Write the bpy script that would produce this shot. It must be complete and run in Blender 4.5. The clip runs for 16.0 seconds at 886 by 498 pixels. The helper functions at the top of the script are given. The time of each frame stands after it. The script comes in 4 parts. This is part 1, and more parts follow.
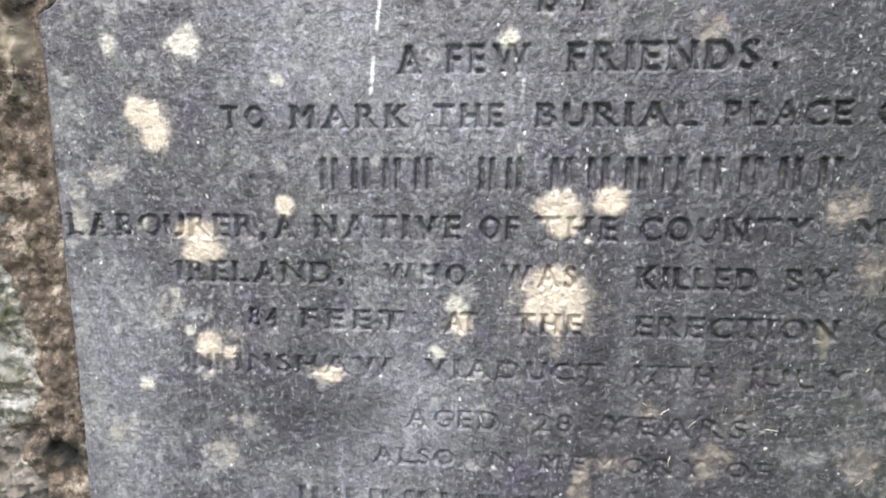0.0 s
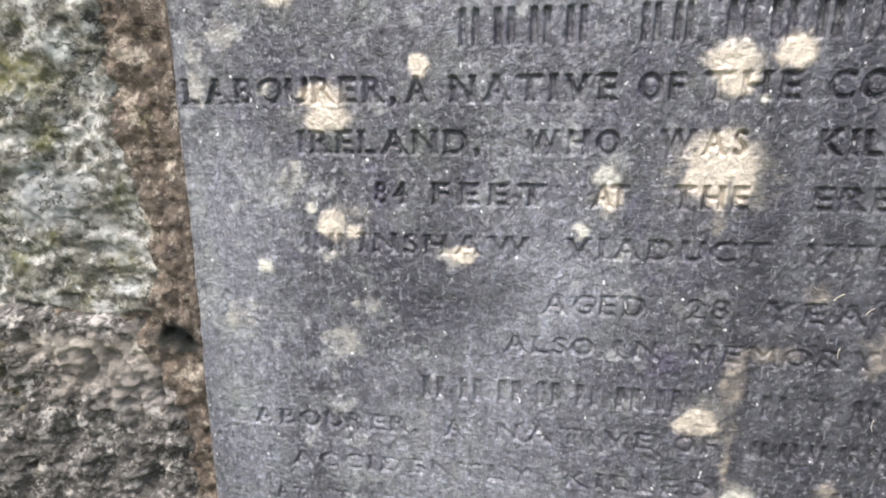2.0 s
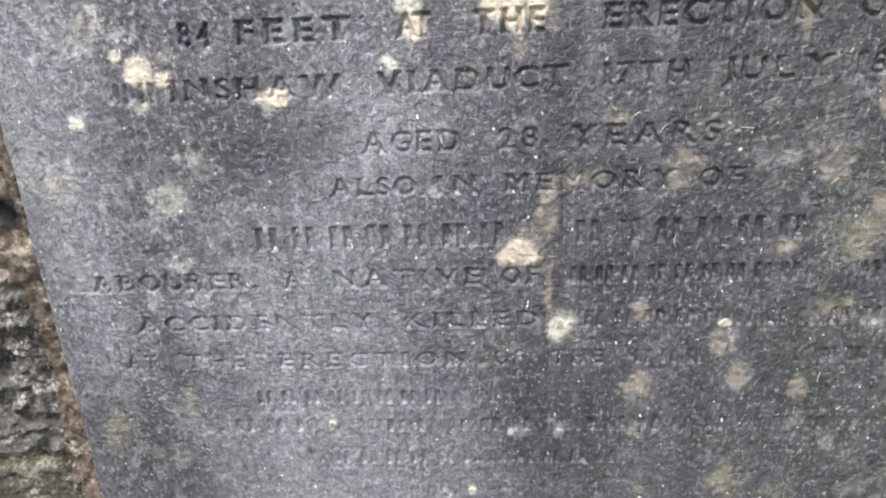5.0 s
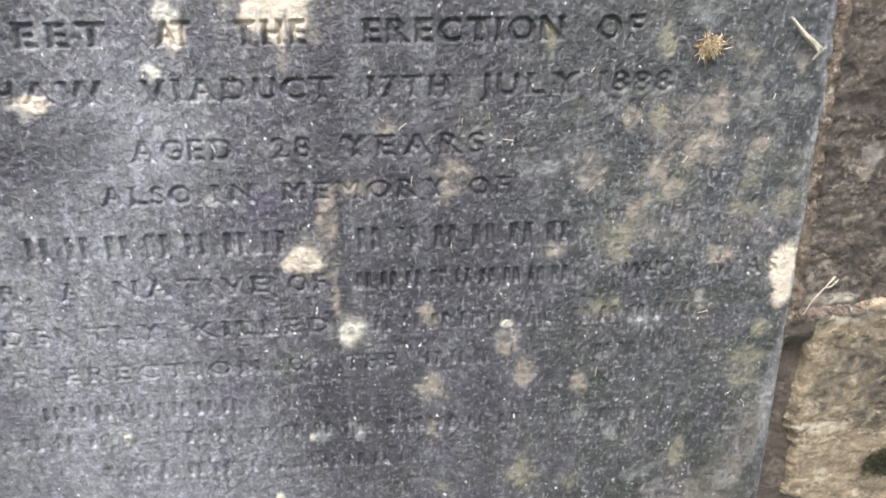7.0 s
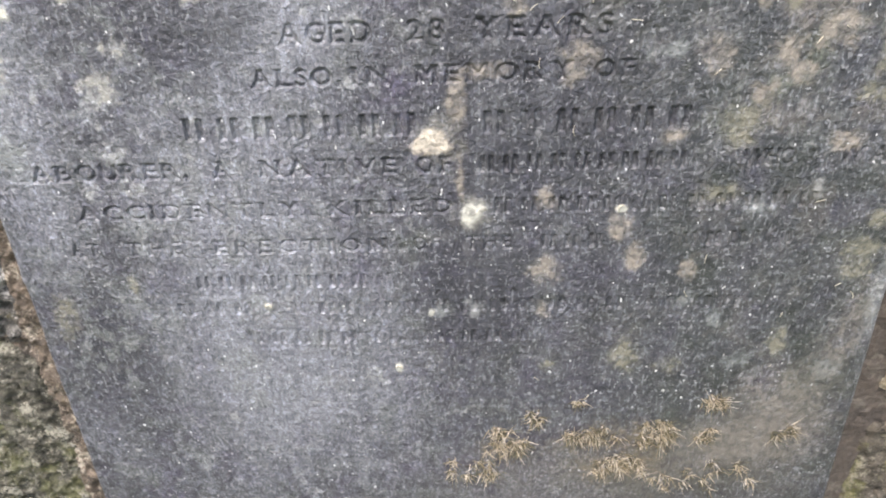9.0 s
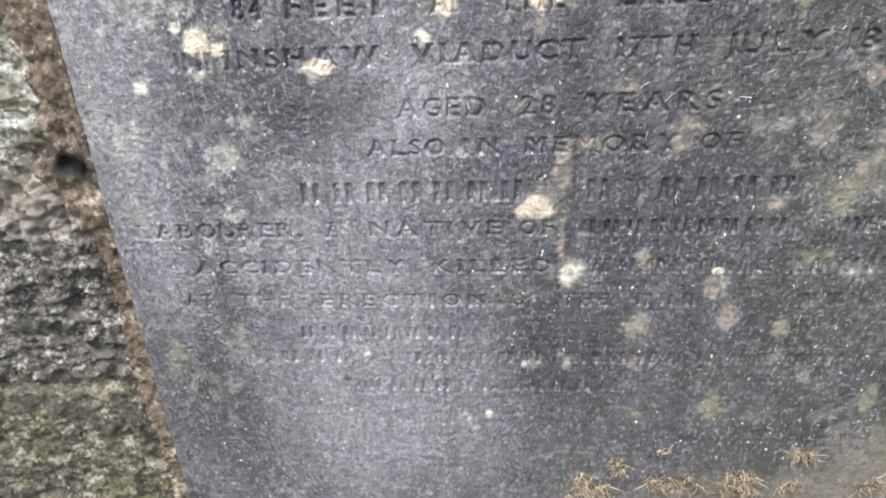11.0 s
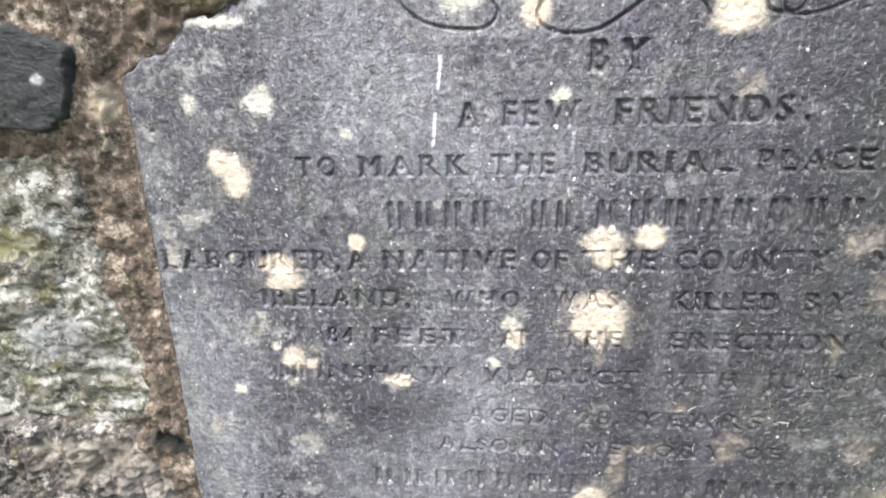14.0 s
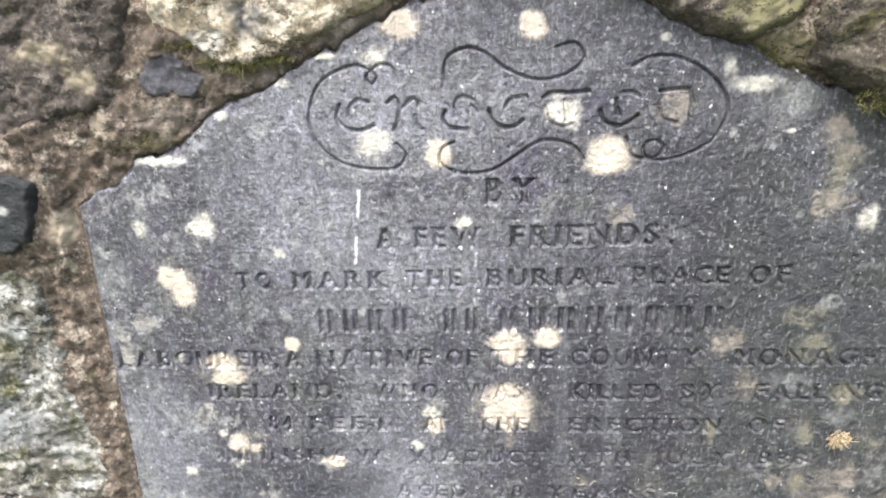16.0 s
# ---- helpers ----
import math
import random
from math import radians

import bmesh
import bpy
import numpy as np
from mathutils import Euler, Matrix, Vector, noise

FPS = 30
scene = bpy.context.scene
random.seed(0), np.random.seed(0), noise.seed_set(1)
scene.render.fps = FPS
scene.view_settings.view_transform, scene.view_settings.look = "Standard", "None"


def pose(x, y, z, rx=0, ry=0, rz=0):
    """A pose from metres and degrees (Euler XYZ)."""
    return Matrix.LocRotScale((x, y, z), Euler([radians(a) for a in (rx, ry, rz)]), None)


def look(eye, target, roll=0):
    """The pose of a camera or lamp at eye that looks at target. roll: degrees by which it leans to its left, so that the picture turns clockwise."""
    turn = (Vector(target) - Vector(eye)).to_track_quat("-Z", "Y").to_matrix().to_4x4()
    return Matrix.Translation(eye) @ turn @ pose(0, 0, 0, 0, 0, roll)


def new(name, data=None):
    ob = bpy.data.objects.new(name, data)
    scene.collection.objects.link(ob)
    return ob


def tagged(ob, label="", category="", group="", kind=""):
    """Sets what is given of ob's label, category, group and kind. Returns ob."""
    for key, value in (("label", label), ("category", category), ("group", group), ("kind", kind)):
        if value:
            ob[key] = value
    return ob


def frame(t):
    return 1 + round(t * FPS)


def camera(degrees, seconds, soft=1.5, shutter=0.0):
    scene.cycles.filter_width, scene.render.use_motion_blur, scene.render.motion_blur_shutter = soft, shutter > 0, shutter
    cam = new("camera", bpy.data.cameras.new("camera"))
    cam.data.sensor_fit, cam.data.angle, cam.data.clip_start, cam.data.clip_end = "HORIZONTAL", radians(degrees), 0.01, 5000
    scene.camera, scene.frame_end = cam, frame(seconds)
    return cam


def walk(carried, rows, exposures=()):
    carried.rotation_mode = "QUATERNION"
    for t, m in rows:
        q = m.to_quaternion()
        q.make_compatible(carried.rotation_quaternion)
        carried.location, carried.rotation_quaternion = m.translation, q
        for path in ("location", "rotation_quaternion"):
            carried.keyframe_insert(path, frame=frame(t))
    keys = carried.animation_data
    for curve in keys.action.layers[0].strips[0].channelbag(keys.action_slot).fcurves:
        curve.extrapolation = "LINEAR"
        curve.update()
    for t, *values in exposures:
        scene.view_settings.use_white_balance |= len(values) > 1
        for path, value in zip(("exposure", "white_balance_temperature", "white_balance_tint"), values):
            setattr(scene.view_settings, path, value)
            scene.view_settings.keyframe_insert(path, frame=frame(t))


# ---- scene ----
cam = camera(71.9, 16.0, 1.9)
PATH = [
    (0, (0.049, -0.473, 0.869), (-0.136, 1.475, 0.457), -0.4),
    (0.5, (0.024, -0.464, 0.859), (-0.196, 1.481, 0.447), -0.4),
    (1, (-0.009, -0.461, 0.842), (-0.264, 1.476, 0.41), -0.6),
    (1.5, (-0.032, -0.459, 0.818), (-0.325, 1.461, 0.34), -0.8),
    (2, (-0.035, -0.456, 0.797), (-0.335, 1.443, 0.244), -0.9),
    (2.5, (-0.033, -0.459, 0.779), (-0.34, 1.421, 0.172), -1.0),
    (3, (-0.023, -0.468, 0.758), (-0.312, 1.391, 0.079), -1.5),
    (3.2, (-0.013, -0.471, 0.752), (-0.284, 1.381, 0.047), -1.8),
    (5.3, (0.083, -0.476, 0.718), (-0.006, 1.38, -0.024), -2.2),
    (5.5, (0.097, -0.474, 0.722), (0.038, 1.38, -0.024), -1.7),
    (6, (0.129, -0.472, 0.724), (0.139, 1.395, 0.006), -1.2),
    (6.5, (0.151, -0.475, 0.724), (0.209, 1.387, -0.002), -1.0),
    (7, (0.182, -0.486, 0.722), (0.307, 1.372, -0.007), -0.7),
    (7.5, (0.191, -0.499, 0.717), (0.333, 1.348, -0.035), -0.4),
    (8, (0.178, -0.516, 0.707), (0.271, 1.288, -0.149), -0.8),
    (8.5, (0.15, -0.523, 0.702), (0.13, 1.255, -0.212), -2.1),
    (8.7, (0.14, -0.526, 0.695), (0.093, 1.246, -0.231), -2.2),
    (10.8, (0.056, -0.535, 0.737), (-0.092, 1.229, -0.196), -2.8),
    (11, (0.054, -0.53, 0.756), (-0.104, 1.242, -0.158), -2.8),
    (11.5, (0.045, -0.524, 0.799), (-0.135, 1.258, -0.092), -2.9),
    (12, (0.024, -0.516, 0.84), (-0.17, 1.289, 0.0), -2.2),
    (12.5, (0.013, -0.512, 0.88), (-0.192, 1.311, 0.084), -1.7),
    (13, (0.02, -0.508, 0.914), (-0.188, 1.337, 0.17), -2.2),
    (13.5, (0.017, -0.505, 0.956), (-0.194, 1.349, 0.235), -2.4),
    (14, (0.012, -0.504, 0.99), (-0.2, 1.353, 0.279), -2.3),
    (14.5, (0.008, -0.507, 1.027), (-0.203, 1.356, 0.332), -2.1),
    (15, (0.019, -0.519, 1.066), (-0.197, 1.355, 0.401), -2.2),
    (15.5, (0.041, -0.531, 1.086), (-0.152, 1.347, 0.426), -1.7),
    (16, (0.076, -0.541, 1.093), (-0.07, 1.341, 0.431), -2.4),
]
walk(cam, [(t, look(eye, target, roll)) for t, eye, target, roll in PATH],
     [(0.0, 1.27), (3.2, 1.23), (5.5, 1.26), (7.0, 1.35), (8.5, 1.38), (11.0, 1.38), (12.5, 1.42), (16.0, 1.56)])


# ---- light: a bright overcast sky in front of and above the wall ----
world = bpy.data.worlds.new("overcast_sky")
scene.world = world
world.use_nodes = True
wn = world.node_tree.nodes
sky = wn.new("ShaderNodeTexSky")
sky.sky_type, sky.sun_disc = "NISHITA", False
sky.sun_elevation, sky.sun_rotation = radians(58), radians(200)
sky.air_density, sky.dust_density, sky.ozone_density = 1.0, 4.0, 1.0
world.node_tree.links.new(sky.outputs[0], wn["Background"].inputs[0])
wn["Background"].inputs[1].default_value = 0.15
sun = new("sun", bpy.data.lights.new("sun", "SUN"))
sun.data.energy, sun.data.angle, sun.data.color = 1.5, radians(25), (1.0, 0.985, 0.96)
sun.matrix_world = look((-0.9, -1.35, 3.2), (0, 0, 0))


# ---- noise on arrays ----
def lattice(ix, iy, seed):
    h = (ix * 374761393 + iy * 668265263 + seed * 974634777) & 0xFFFFFFFF
    h = ((h ^ (h >> 13)) * 1274126177) & 0xFFFFFFFF
    return ((h ^ (h >> 16)) & 0xFFFF) / 65535.0


def value_noise(x, y, seed):
    fx, fy = np.floor(x), np.floor(y)
    ix, iy = fx.astype(np.int64), fy.astype(np.int64)
    u, v = x - fx, y - fy
    u, v = u * u * (3 - 2 * u), v * v * (3 - 2 * v)
    a, b = lattice(ix, iy, seed), lattice(ix + 1, iy, seed)
    c, d = lattice(ix, iy + 1, seed), lattice(ix + 1, iy + 1, seed)
    return (a + (b - a) * u) * (1 - v) + (c + (d - c) * u) * v


def fbm(x, y, size, octaves=4, seed=0, gain=0.5):
    """Fractal noise from -1 to 1, whose coarsest lumps are size metres wide."""
    total, amp, norm = 0.0, 1.0, 0.0
    for k in range(octaves):
        total = total + amp * (value_noise(x / size * 2 ** k, y / size * 2 ** k, seed + 17 * k) * 2 - 1)
        norm += amp
        amp *= gain
    return total / norm


def facets(x, y, size, seed=0):
    """Broken faces: tilted planes that meet in ridges, about -1 to 1."""
    gx, gy = x / size, y / size
    bx, by = np.floor(gx).astype(np.int64), np.floor(gy).astype(np.int64)
    best = np.full(gx.shape, -9.0)
    for dx in (-1, 0, 1):
        for dy in (-1, 0, 1):
            cx, cy = bx + dx, by + dy
            px, py = cx + lattice(cx, cy, seed), cy + lattice(cx, cy, seed + 1)
            ex, ey = gx - px, gy - py
            tx, ty = lattice(cx, cy, seed + 2) - 0.5, lattice(cx, cy, seed + 3) - 0.5
            best = np.maximum(best, 1.0 - 1.1 * (ex * ex + ey * ey) + tx * ex + ty * ey + 0.5 * lattice(cx, cy, seed + 4))
    return np.clip(best - 0.7, -1.2, 1.2)


def smooth(a, b, x):
    t = np.clip((x - a) / (b - a), 0, 1)
    return t * t * (3 - 2 * t)


# ---- materials ----
def material(name):
    m = bpy.data.materials.new(name)
    m.use_nodes = True
    nt = m.node_tree
    return m, nt, nt.nodes["Principled BSDF"]


def node(nt, kind, **inputs):
    n = nt.nodes.new(kind)
    for key, value in inputs.items():
        sock = n.inputs[key]
        if hasattr(value, "is_linked"):
            nt.links.new(value, sock)
        else:
            sock.default_value = value
    return n


def noise_out(nt, coord, scale, detail=4.0, rough=0.6, stretch=None):
    if stretch:
        mp = nt.nodes.new("ShaderNodeMapping")
        mp.inputs["Scale"].default_value = stretch
        nt.links.new(coord, mp.inputs["Vector"])
        coord = mp.outputs[0]
    return node(nt, "ShaderNodeTexNoise", Vector=coord, Scale=scale, Detail=detail, Roughness=rough).outputs["Fac"]


def ramp(nt, fac, *stops):
    r = nt.nodes.new("ShaderNodeValToRGB")
    els = r.color_ramp.elements
    for k, (pos, col) in enumerate(stops):
        e = els[k] if k < 2 else els.new(pos)
        e.position, e.color = pos, (*col, 1) if len(col) == 3 else col
    nt.links.new(fac, r.inputs[0])
    return r.outputs[0]


def grey(nt, fac, lo, hi, a=0.0, b=1.0):
    n = node(nt, "ShaderNodeMapRange", Value=fac)
    for k, v in zip(("From Min", "From Max", "To Min", "To Max"), (lo, hi, a, b)):
        n.inputs[k].default_value = v
    return n.outputs[0]


def mix(nt, fac, a, b, blend="MIX"):
    n = nt.nodes.new("ShaderNodeMix")
    n.data_type, n.blend_type = "RGBA", blend
    for sock, value in ((n.inputs[0], fac), (n.inputs[6], a), (n.inputs[7], b)):
        if hasattr(value, "is_linked"):
            nt.links.new(value, sock)
        else:
            sock.default_value = (*value, 1) if isinstance(value, tuple) else value
    return n.outputs[2]


def mul(nt, a, b, op="MULTIPLY"):
    n = nt.nodes.new("ShaderNodeMath")
    n.operation = op
    for sock, value in zip(n.inputs, (a, b)):
        if hasattr(value, "is_linked"):
            nt.links.new(value, sock)
        else:
            sock.default_value = value
    return n.outputs[0]


def finish(nt, bsdf, colour, height, distance, roughness, strength=1.0):
    bump = node(nt, "ShaderNodeBump", Height=height, Distance=distance, Strength=strength)
    nt.links.new(bump.outputs[0], bsdf.inputs["Normal"])
    nt.links.new(colour, bsdf.inputs["Base Color"])
    if hasattr(roughness, "is_linked"):
        nt.links.new(roughness, bsdf.inputs["Roughness"])
    else:
        bsdf.inputs["Roughness"].default_value = roughness


def slab_material():
    """Dark weathered slate-grey stone: fine pale grain, blooms, and the crusts held in the colour attribute."""
    m, nt, bsdf = material("weathered_slab")
    at = nt.nodes.new("ShaderNodeTexCoord").outputs["Object"]
    large, mid = noise_out(nt, at, 9, 5), noise_out(nt, at, 48, 6, 0.7)
    grain, fine, glint = noise_out(nt, at, 130, 4, 0.75), noise_out(nt, at, 215, 3, 0.7), noise_out(nt, at, 190, 1, 0.5, (1.0, 1.0, 0.75))
    clump = noise_out(nt, at, 26, 4, 0.65)
    col = ramp(nt, large, (0.3, (0.056, 0.056, 0.066)), (0.7, (0.096, 0.094, 0.103)))
    col = mix(nt, grey(nt, mid, 0.45, 0.70, 0, 0.55), col, (0.18, 0.18, 0.187))
    mottle = noise_out(nt, at, 34, 8, 0.78)
    col = mix(nt, grey(nt, mottle, 0.53, 0.62, 0, 0.35), col, (0.19, 0.195, 0.19))
    col = mix(nt, grey(nt, mottle, 0.46, 0.38, 0, 0.4), col, (0.04, 0.04, 0.05))
    tint = noise_out(nt, at, 22, 3, 0.6)
    col = mix(nt, grey(nt, tint, 0.5, 0.72, 0, 0.65), col, (0.074, 0.062, 0.098))
    col = mix(nt, grey(nt, tint, 0.45, 0.28, 0, 0.6), col, (0.082, 0.088, 0.070))
    col = mix(nt, mul(nt, grey(nt, grain, 0.38, 0.53, 0.65, 0), grey(nt, clump, 0.35, 0.65, 1.0, 0.6)), col, (0.022, 0.022, 0.028))
    stain = nt.nodes.new("ShaderNodeAttribute")
    stain.attribute_name = "stain"
    bite = mul(nt, stain.outputs["Alpha"], grey(nt, fine, 0.3, 0.6, 0.82, 1.06))
    col = mix(nt, bite, col, stain.outputs["Color"])
    bare = grey(nt, stain.outputs["Alpha"], 0.65, 0.97, 1.0, 0.12)
    grit = noise_out(nt, at, 85, 6, 0.8, (1.15, 1.0, 0.8))
    col = mix(nt, mul(nt, grey(nt, grit, 0.52, 0.62, 0, 0.55), bare), col, (2.1, 2.15, 2.3), "MULTIPLY")
    col = mix(nt, mul(nt, grey(nt, grit, 0.485, 0.40, 0, 0.55), bare), col, (0.45, 0.45, 0.52), "MULTIPLY")
    speck = mul(nt, mul(nt, grey(nt, fine, 0.52, 0.64), grey(nt, clump, 0.36, 0.60, 0.3, 1.0)), bare)
    col = mix(nt, mul(nt, speck, 0.4), col, (2.4, 2.4, 2.5), "MULTIPLY")
    # short pale grains and pits, thicker in some places than in others
    shown = grey(nt, noise_out(nt, at, 15, 4, 0.7), 0.36, 0.62, 0.45, 1.0)
    grains = mul(nt, grey(nt, noise_out(nt, at, 250, 1.5, 0.5, (1.25, 1.0, 0.62)), 0.57, 0.66), shown)
    streaks = mul(nt, grey(nt, noise_out(nt, at, 170, 2, 0.55, (0.75, 1.0, 1.3)), 0.63, 0.69), shown)
    hollows = grey(nt, noise_out(nt, at, 205, 2, 0.55, (1.1, 1.0, 0.7)), 0.44, 0.34)
    col = mix(nt, mul(nt, mul(nt, hollows, bare), 0.5), col, (0.024, 0.024, 0.030))
    col = mix(nt, mul(nt, mul(nt, grains, bare), 0.5), col, (0.30, 0.305, 0.32))
    # streaks and the brightest specks: glints of lit grain, put into the colour
    col = mix(nt, mul(nt, mul(nt, streaks, bare), 0.65), col, (0.36, 0.36, 0.37))
    col = mix(nt, mul(nt, grey(nt, glint, 0.72, 0.78, 0, 0.8), bare), col, (0.72, 0.72, 0.71))
    height = mul(nt, grain, mul(nt, fine, 0.6), "ADD")
    finish(nt, bsdf, col, height, 0.0024, grey(nt, mid, 0.3, 0.7, 0.40, 0.58))
    return m


def stone_material(name, dark, body, pale, moss, pale_share, moss_share, rough=0.85, size=1.0):
    """Rubble stone: body colour in two scales, pale crusts, moss, and the crusts held in the colour attribute."""
    m, nt, bsdf = material(name)
    at = nt.nodes.new("ShaderNodeTexCoord").outputs["Object"]
    large, mid = noise_out(nt, at, 14 * size, 5), noise_out(nt, at, 60 * size, 6, 0.65, (1, 1, 1.5))
    grain, patch = noise_out(nt, at, 240, 4, 0.72), noise_out(nt, at, 40, 8, 0.75)
    col = mix(nt, grey(nt, mid, 0.40, 0.58), dark, body)
    col = mix(nt, grey(nt, large, 0.35, 0.7, 0, 0.6), col, tuple(0.6 * a + 0.4 * b for a, b in zip(body, dark)))
    col = mix(nt, grey(nt, patch, 0.64 - 0.22 * pale_share, 0.70 - 0.21 * pale_share, 0, 0.9), col, pale)
    green = noise_out(nt, at, 19, 6, 0.7)
    col = mix(nt, grey(nt, green, 0.66 - 0.24 * moss_share, 0.76 - 0.2 * moss_share, 0, 0.85), col, moss)
    col = mix(nt, grey(nt, grain, 0.34, 0.48, 0.45, 0), col, tuple(0.35 * a for a in dark))
    speck = mul(nt, grey(nt, grain, 0.53, 0.62), grey(nt, noise_out(nt, at, 45, 4, 0.7), 0.42, 0.6, 0.15, 1.0))
    col = mix(nt, mul(nt, speck, 0.45), col, tuple(min(0.8, 1.35 * a) for a in pale))
    stain = nt.nodes.new("ShaderNodeAttribute")
    stain.attribute_name = "stain"
    col = mix(nt, stain.outputs["Alpha"], col, stain.outputs["Color"])
    vein = noise_out(nt, at, 38, 5, 0.6, (0.7, 0.7, 1.4))
    line = grey(nt, mul(nt, mul(nt, vein, 0.5, "SUBTRACT"), 2.0, "POWER"), 0.0, 0.00012, 1, 0)
    line = mul(nt, line, grey(nt, noise_out(nt, at, 17, 3), 0.47, 0.56))
    col = mix(nt, mul(nt, line, 0.85), col, tuple(0.25 * a for a in dark))
    height = mul(nt, mul(nt, mid, mul(nt, grain, 0.5), "ADD"), mul(nt, line, 0.5), "SUBTRACT")
    finish(nt, bsdf, col, height, 0.005, rough)
    return m


def plain_material(name, a, b, scale, rough=0.9, bump=0.002):
    m, nt, bsdf = material(name)
    at = nt.nodes.new("ShaderNodeTexCoord").outputs["Object"]
    n1, n2 = noise_out(nt, at, scale, 6, 0.7), noise_out(nt, at, scale * 9, 3)
    col = mix(nt, grey(nt, n1, 0.3, 0.7), a, b)
    col = mix(nt, grey(nt, n2, 0.35, 0.65, 0, 0.35), col, tuple(0.5 * x for x in a))
    finish(nt, bsdf, col, n2, bump, rough)
    return m


SLAB = slab_material()
MORTAR = stone_material("brown_mortar", (0.072, 0.056, 0.044), (0.155, 0.117, 0.086), (0.40, 0.35, 0.28), (0.085, 0.078, 0.030), 0.45, 0.3)
PALE_STONE = stone_material("pale_mossy_stone", (0.06, 0.056, 0.043), (0.20, 0.192, 0.156), (0.46, 0.455, 0.42), (0.10, 0.10, 0.03), 0.62, 0.5)
GREY_STONE = stone_material("rough_grey_stone", (0.030, 0.028, 0.025), (0.125, 0.115, 0.103), (0.42, 0.395, 0.36), (0.12, 0.10, 0.04), 0.46, 0.25)
MOSSY_STONE = stone_material("mossy_brown_stone", (0.026, 0.024, 0.019), (0.10, 0.09, 0.068), (0.30, 0.28, 0.225), (0.085, 0.085, 0.030), 0.5, 0.55)
DARK_SLATE = stone_material("dark_slate", (0.012, 0.014, 0.015), (0.026, 0.030, 0.032), (0.06, 0.065, 0.065), (0.03, 0.035, 0.02), 0.2, 0.25, 0.55)
BROWN_STONE = stone_material("brown_stone", (0.035, 0.028, 0.024), (0.10, 0.082, 0.068), (0.24, 0.21, 0.17), (0.06, 0.058, 0.025), 0.4, 0.25)
SAND_STONE = stone_material("sandy_stone", (0.16, 0.125, 0.085), (0.29, 0.235, 0.16), (0.46, 0.40, 0.30), (0.13, 0.105, 0.06), 0.4, 0.4)
BROWN_MOSSY = stone_material("brown_mossy_stone", (0.030, 0.024, 0.018), (0.11, 0.092, 0.070), (0.28, 0.25, 0.19), (0.12, 0.115, 0.03), 0.45, 0.5)
QUARTZ = stone_material("cream_stone", (0.10, 0.085, 0.06), (0.36, 0.30, 0.205), (0.58, 0.52, 0.41), (0.10, 0.10, 0.03), 0.7, 0.3)
BLUE_STONE = stone_material("blue_grey_stone", (0.05, 0.05, 0.058), (0.095, 0.094, 0.108), (0.17, 0.165, 0.165), (0.10, 0.09, 0.05), 0.3, 0.2)
GROUND = plain_material("rough_grass", (0.035, 0.05, 0.018), (0.09, 0.10, 0.035), 6)


def fibre_material(name, *stops):
    """Dead fibres, each with a shade of its own."""
    m, nt, bsdf = material(name)
    col = ramp(nt, nt.nodes.new("ShaderNodeNewGeometry").outputs["Random Per Island"], *stops)
    nt.links.new(col, bsdf.inputs["Base Color"])
    bsdf.inputs["Roughness"].default_value = 0.8
    return m


DRY_MOSS = fibre_material("dry_yellow_moss", (0.0, (0.04, 0.036, 0.022)), (1.0, (0.74, 0.67, 0.58)), (0.35, (0.12, 0.105, 0.06)), (0.6, (0.32, 0.26, 0.165)), (0.82, (0.58, 0.49, 0.38)))
GOLD_MOSS = fibre_material("golden_moss", (0.0, (0.10, 0.07, 0.03)), (1.0, (0.85, 0.76, 0.60)), (0.3, (0.40, 0.29, 0.15)), (0.6, (0.70, 0.58, 0.38)))
DARK_MOSS = fibre_material("dark_moss", (0.0, (0.010, 0.010, 0.006)), (1.0, (0.11, 0.10, 0.04)), (0.6, (0.030, 0.028, 0.014)))
GREEN_MOSS = fibre_material("green_moss", (0.0, (0.03, 0.03, 0.01)), (1.0, (0.30, 0.28, 0.12)), (0.6, (0.12, 0.115, 0.03)))
STRAW = plain_material("pale_straw", (0.55, 0.50, 0.38), (0.75, 0.70, 0.58), 90, 0.7)


# ---- meshes from grids ----
def part(name, me, mat, parent=None, label=""):
    ob = new(name, me)
    if mat and not me.materials:
        me.materials.append(mat)
    if parent:
        ob.parent = parent
    return tagged(ob, label)


def mesh_of(name, points, faces, stain=None, normals=None, smooth_faces=True):
    """A mesh from an array of points and an array of quads."""
    me = bpy.data.meshes.new(name)
    me.vertices.add(len(points))
    me.vertices.foreach_set("co", np.ascontiguousarray(points, dtype=np.float32).ravel())
    k = faces.shape[1]
    me.loops.add(faces.size)
    me.loops.foreach_set("vertex_index", faces.astype(np.int32).ravel())
    me.polygons.add(len(faces))
    me.polygons.foreach_set("loop_start", np.arange(0, faces.size, k, dtype=np.int32))
    me.polygons.foreach_set("use_smooth", np.full(len(faces), smooth_faces))
    me.update(calc_edges=True)
    if stain is not None:
        attr = me.attributes.new("stain", "FLOAT_COLOR", "POINT")
        attr.data.foreach_set("color", np.ascontiguousarray(stain, dtype=np.float32).ravel())
    if normals is not None:
        me.normals_split_custom_set_from_vertices(normals.tolist())
    me.validate()
    return me


def quads(ny, nx):
    a = np.arange(ny * nx).reshape(ny, nx)
    return np.stack([a[:-1, :-1], a[:-1, 1:], a[1:, 1:], a[1:, :-1]], -1).reshape(-1, 4)


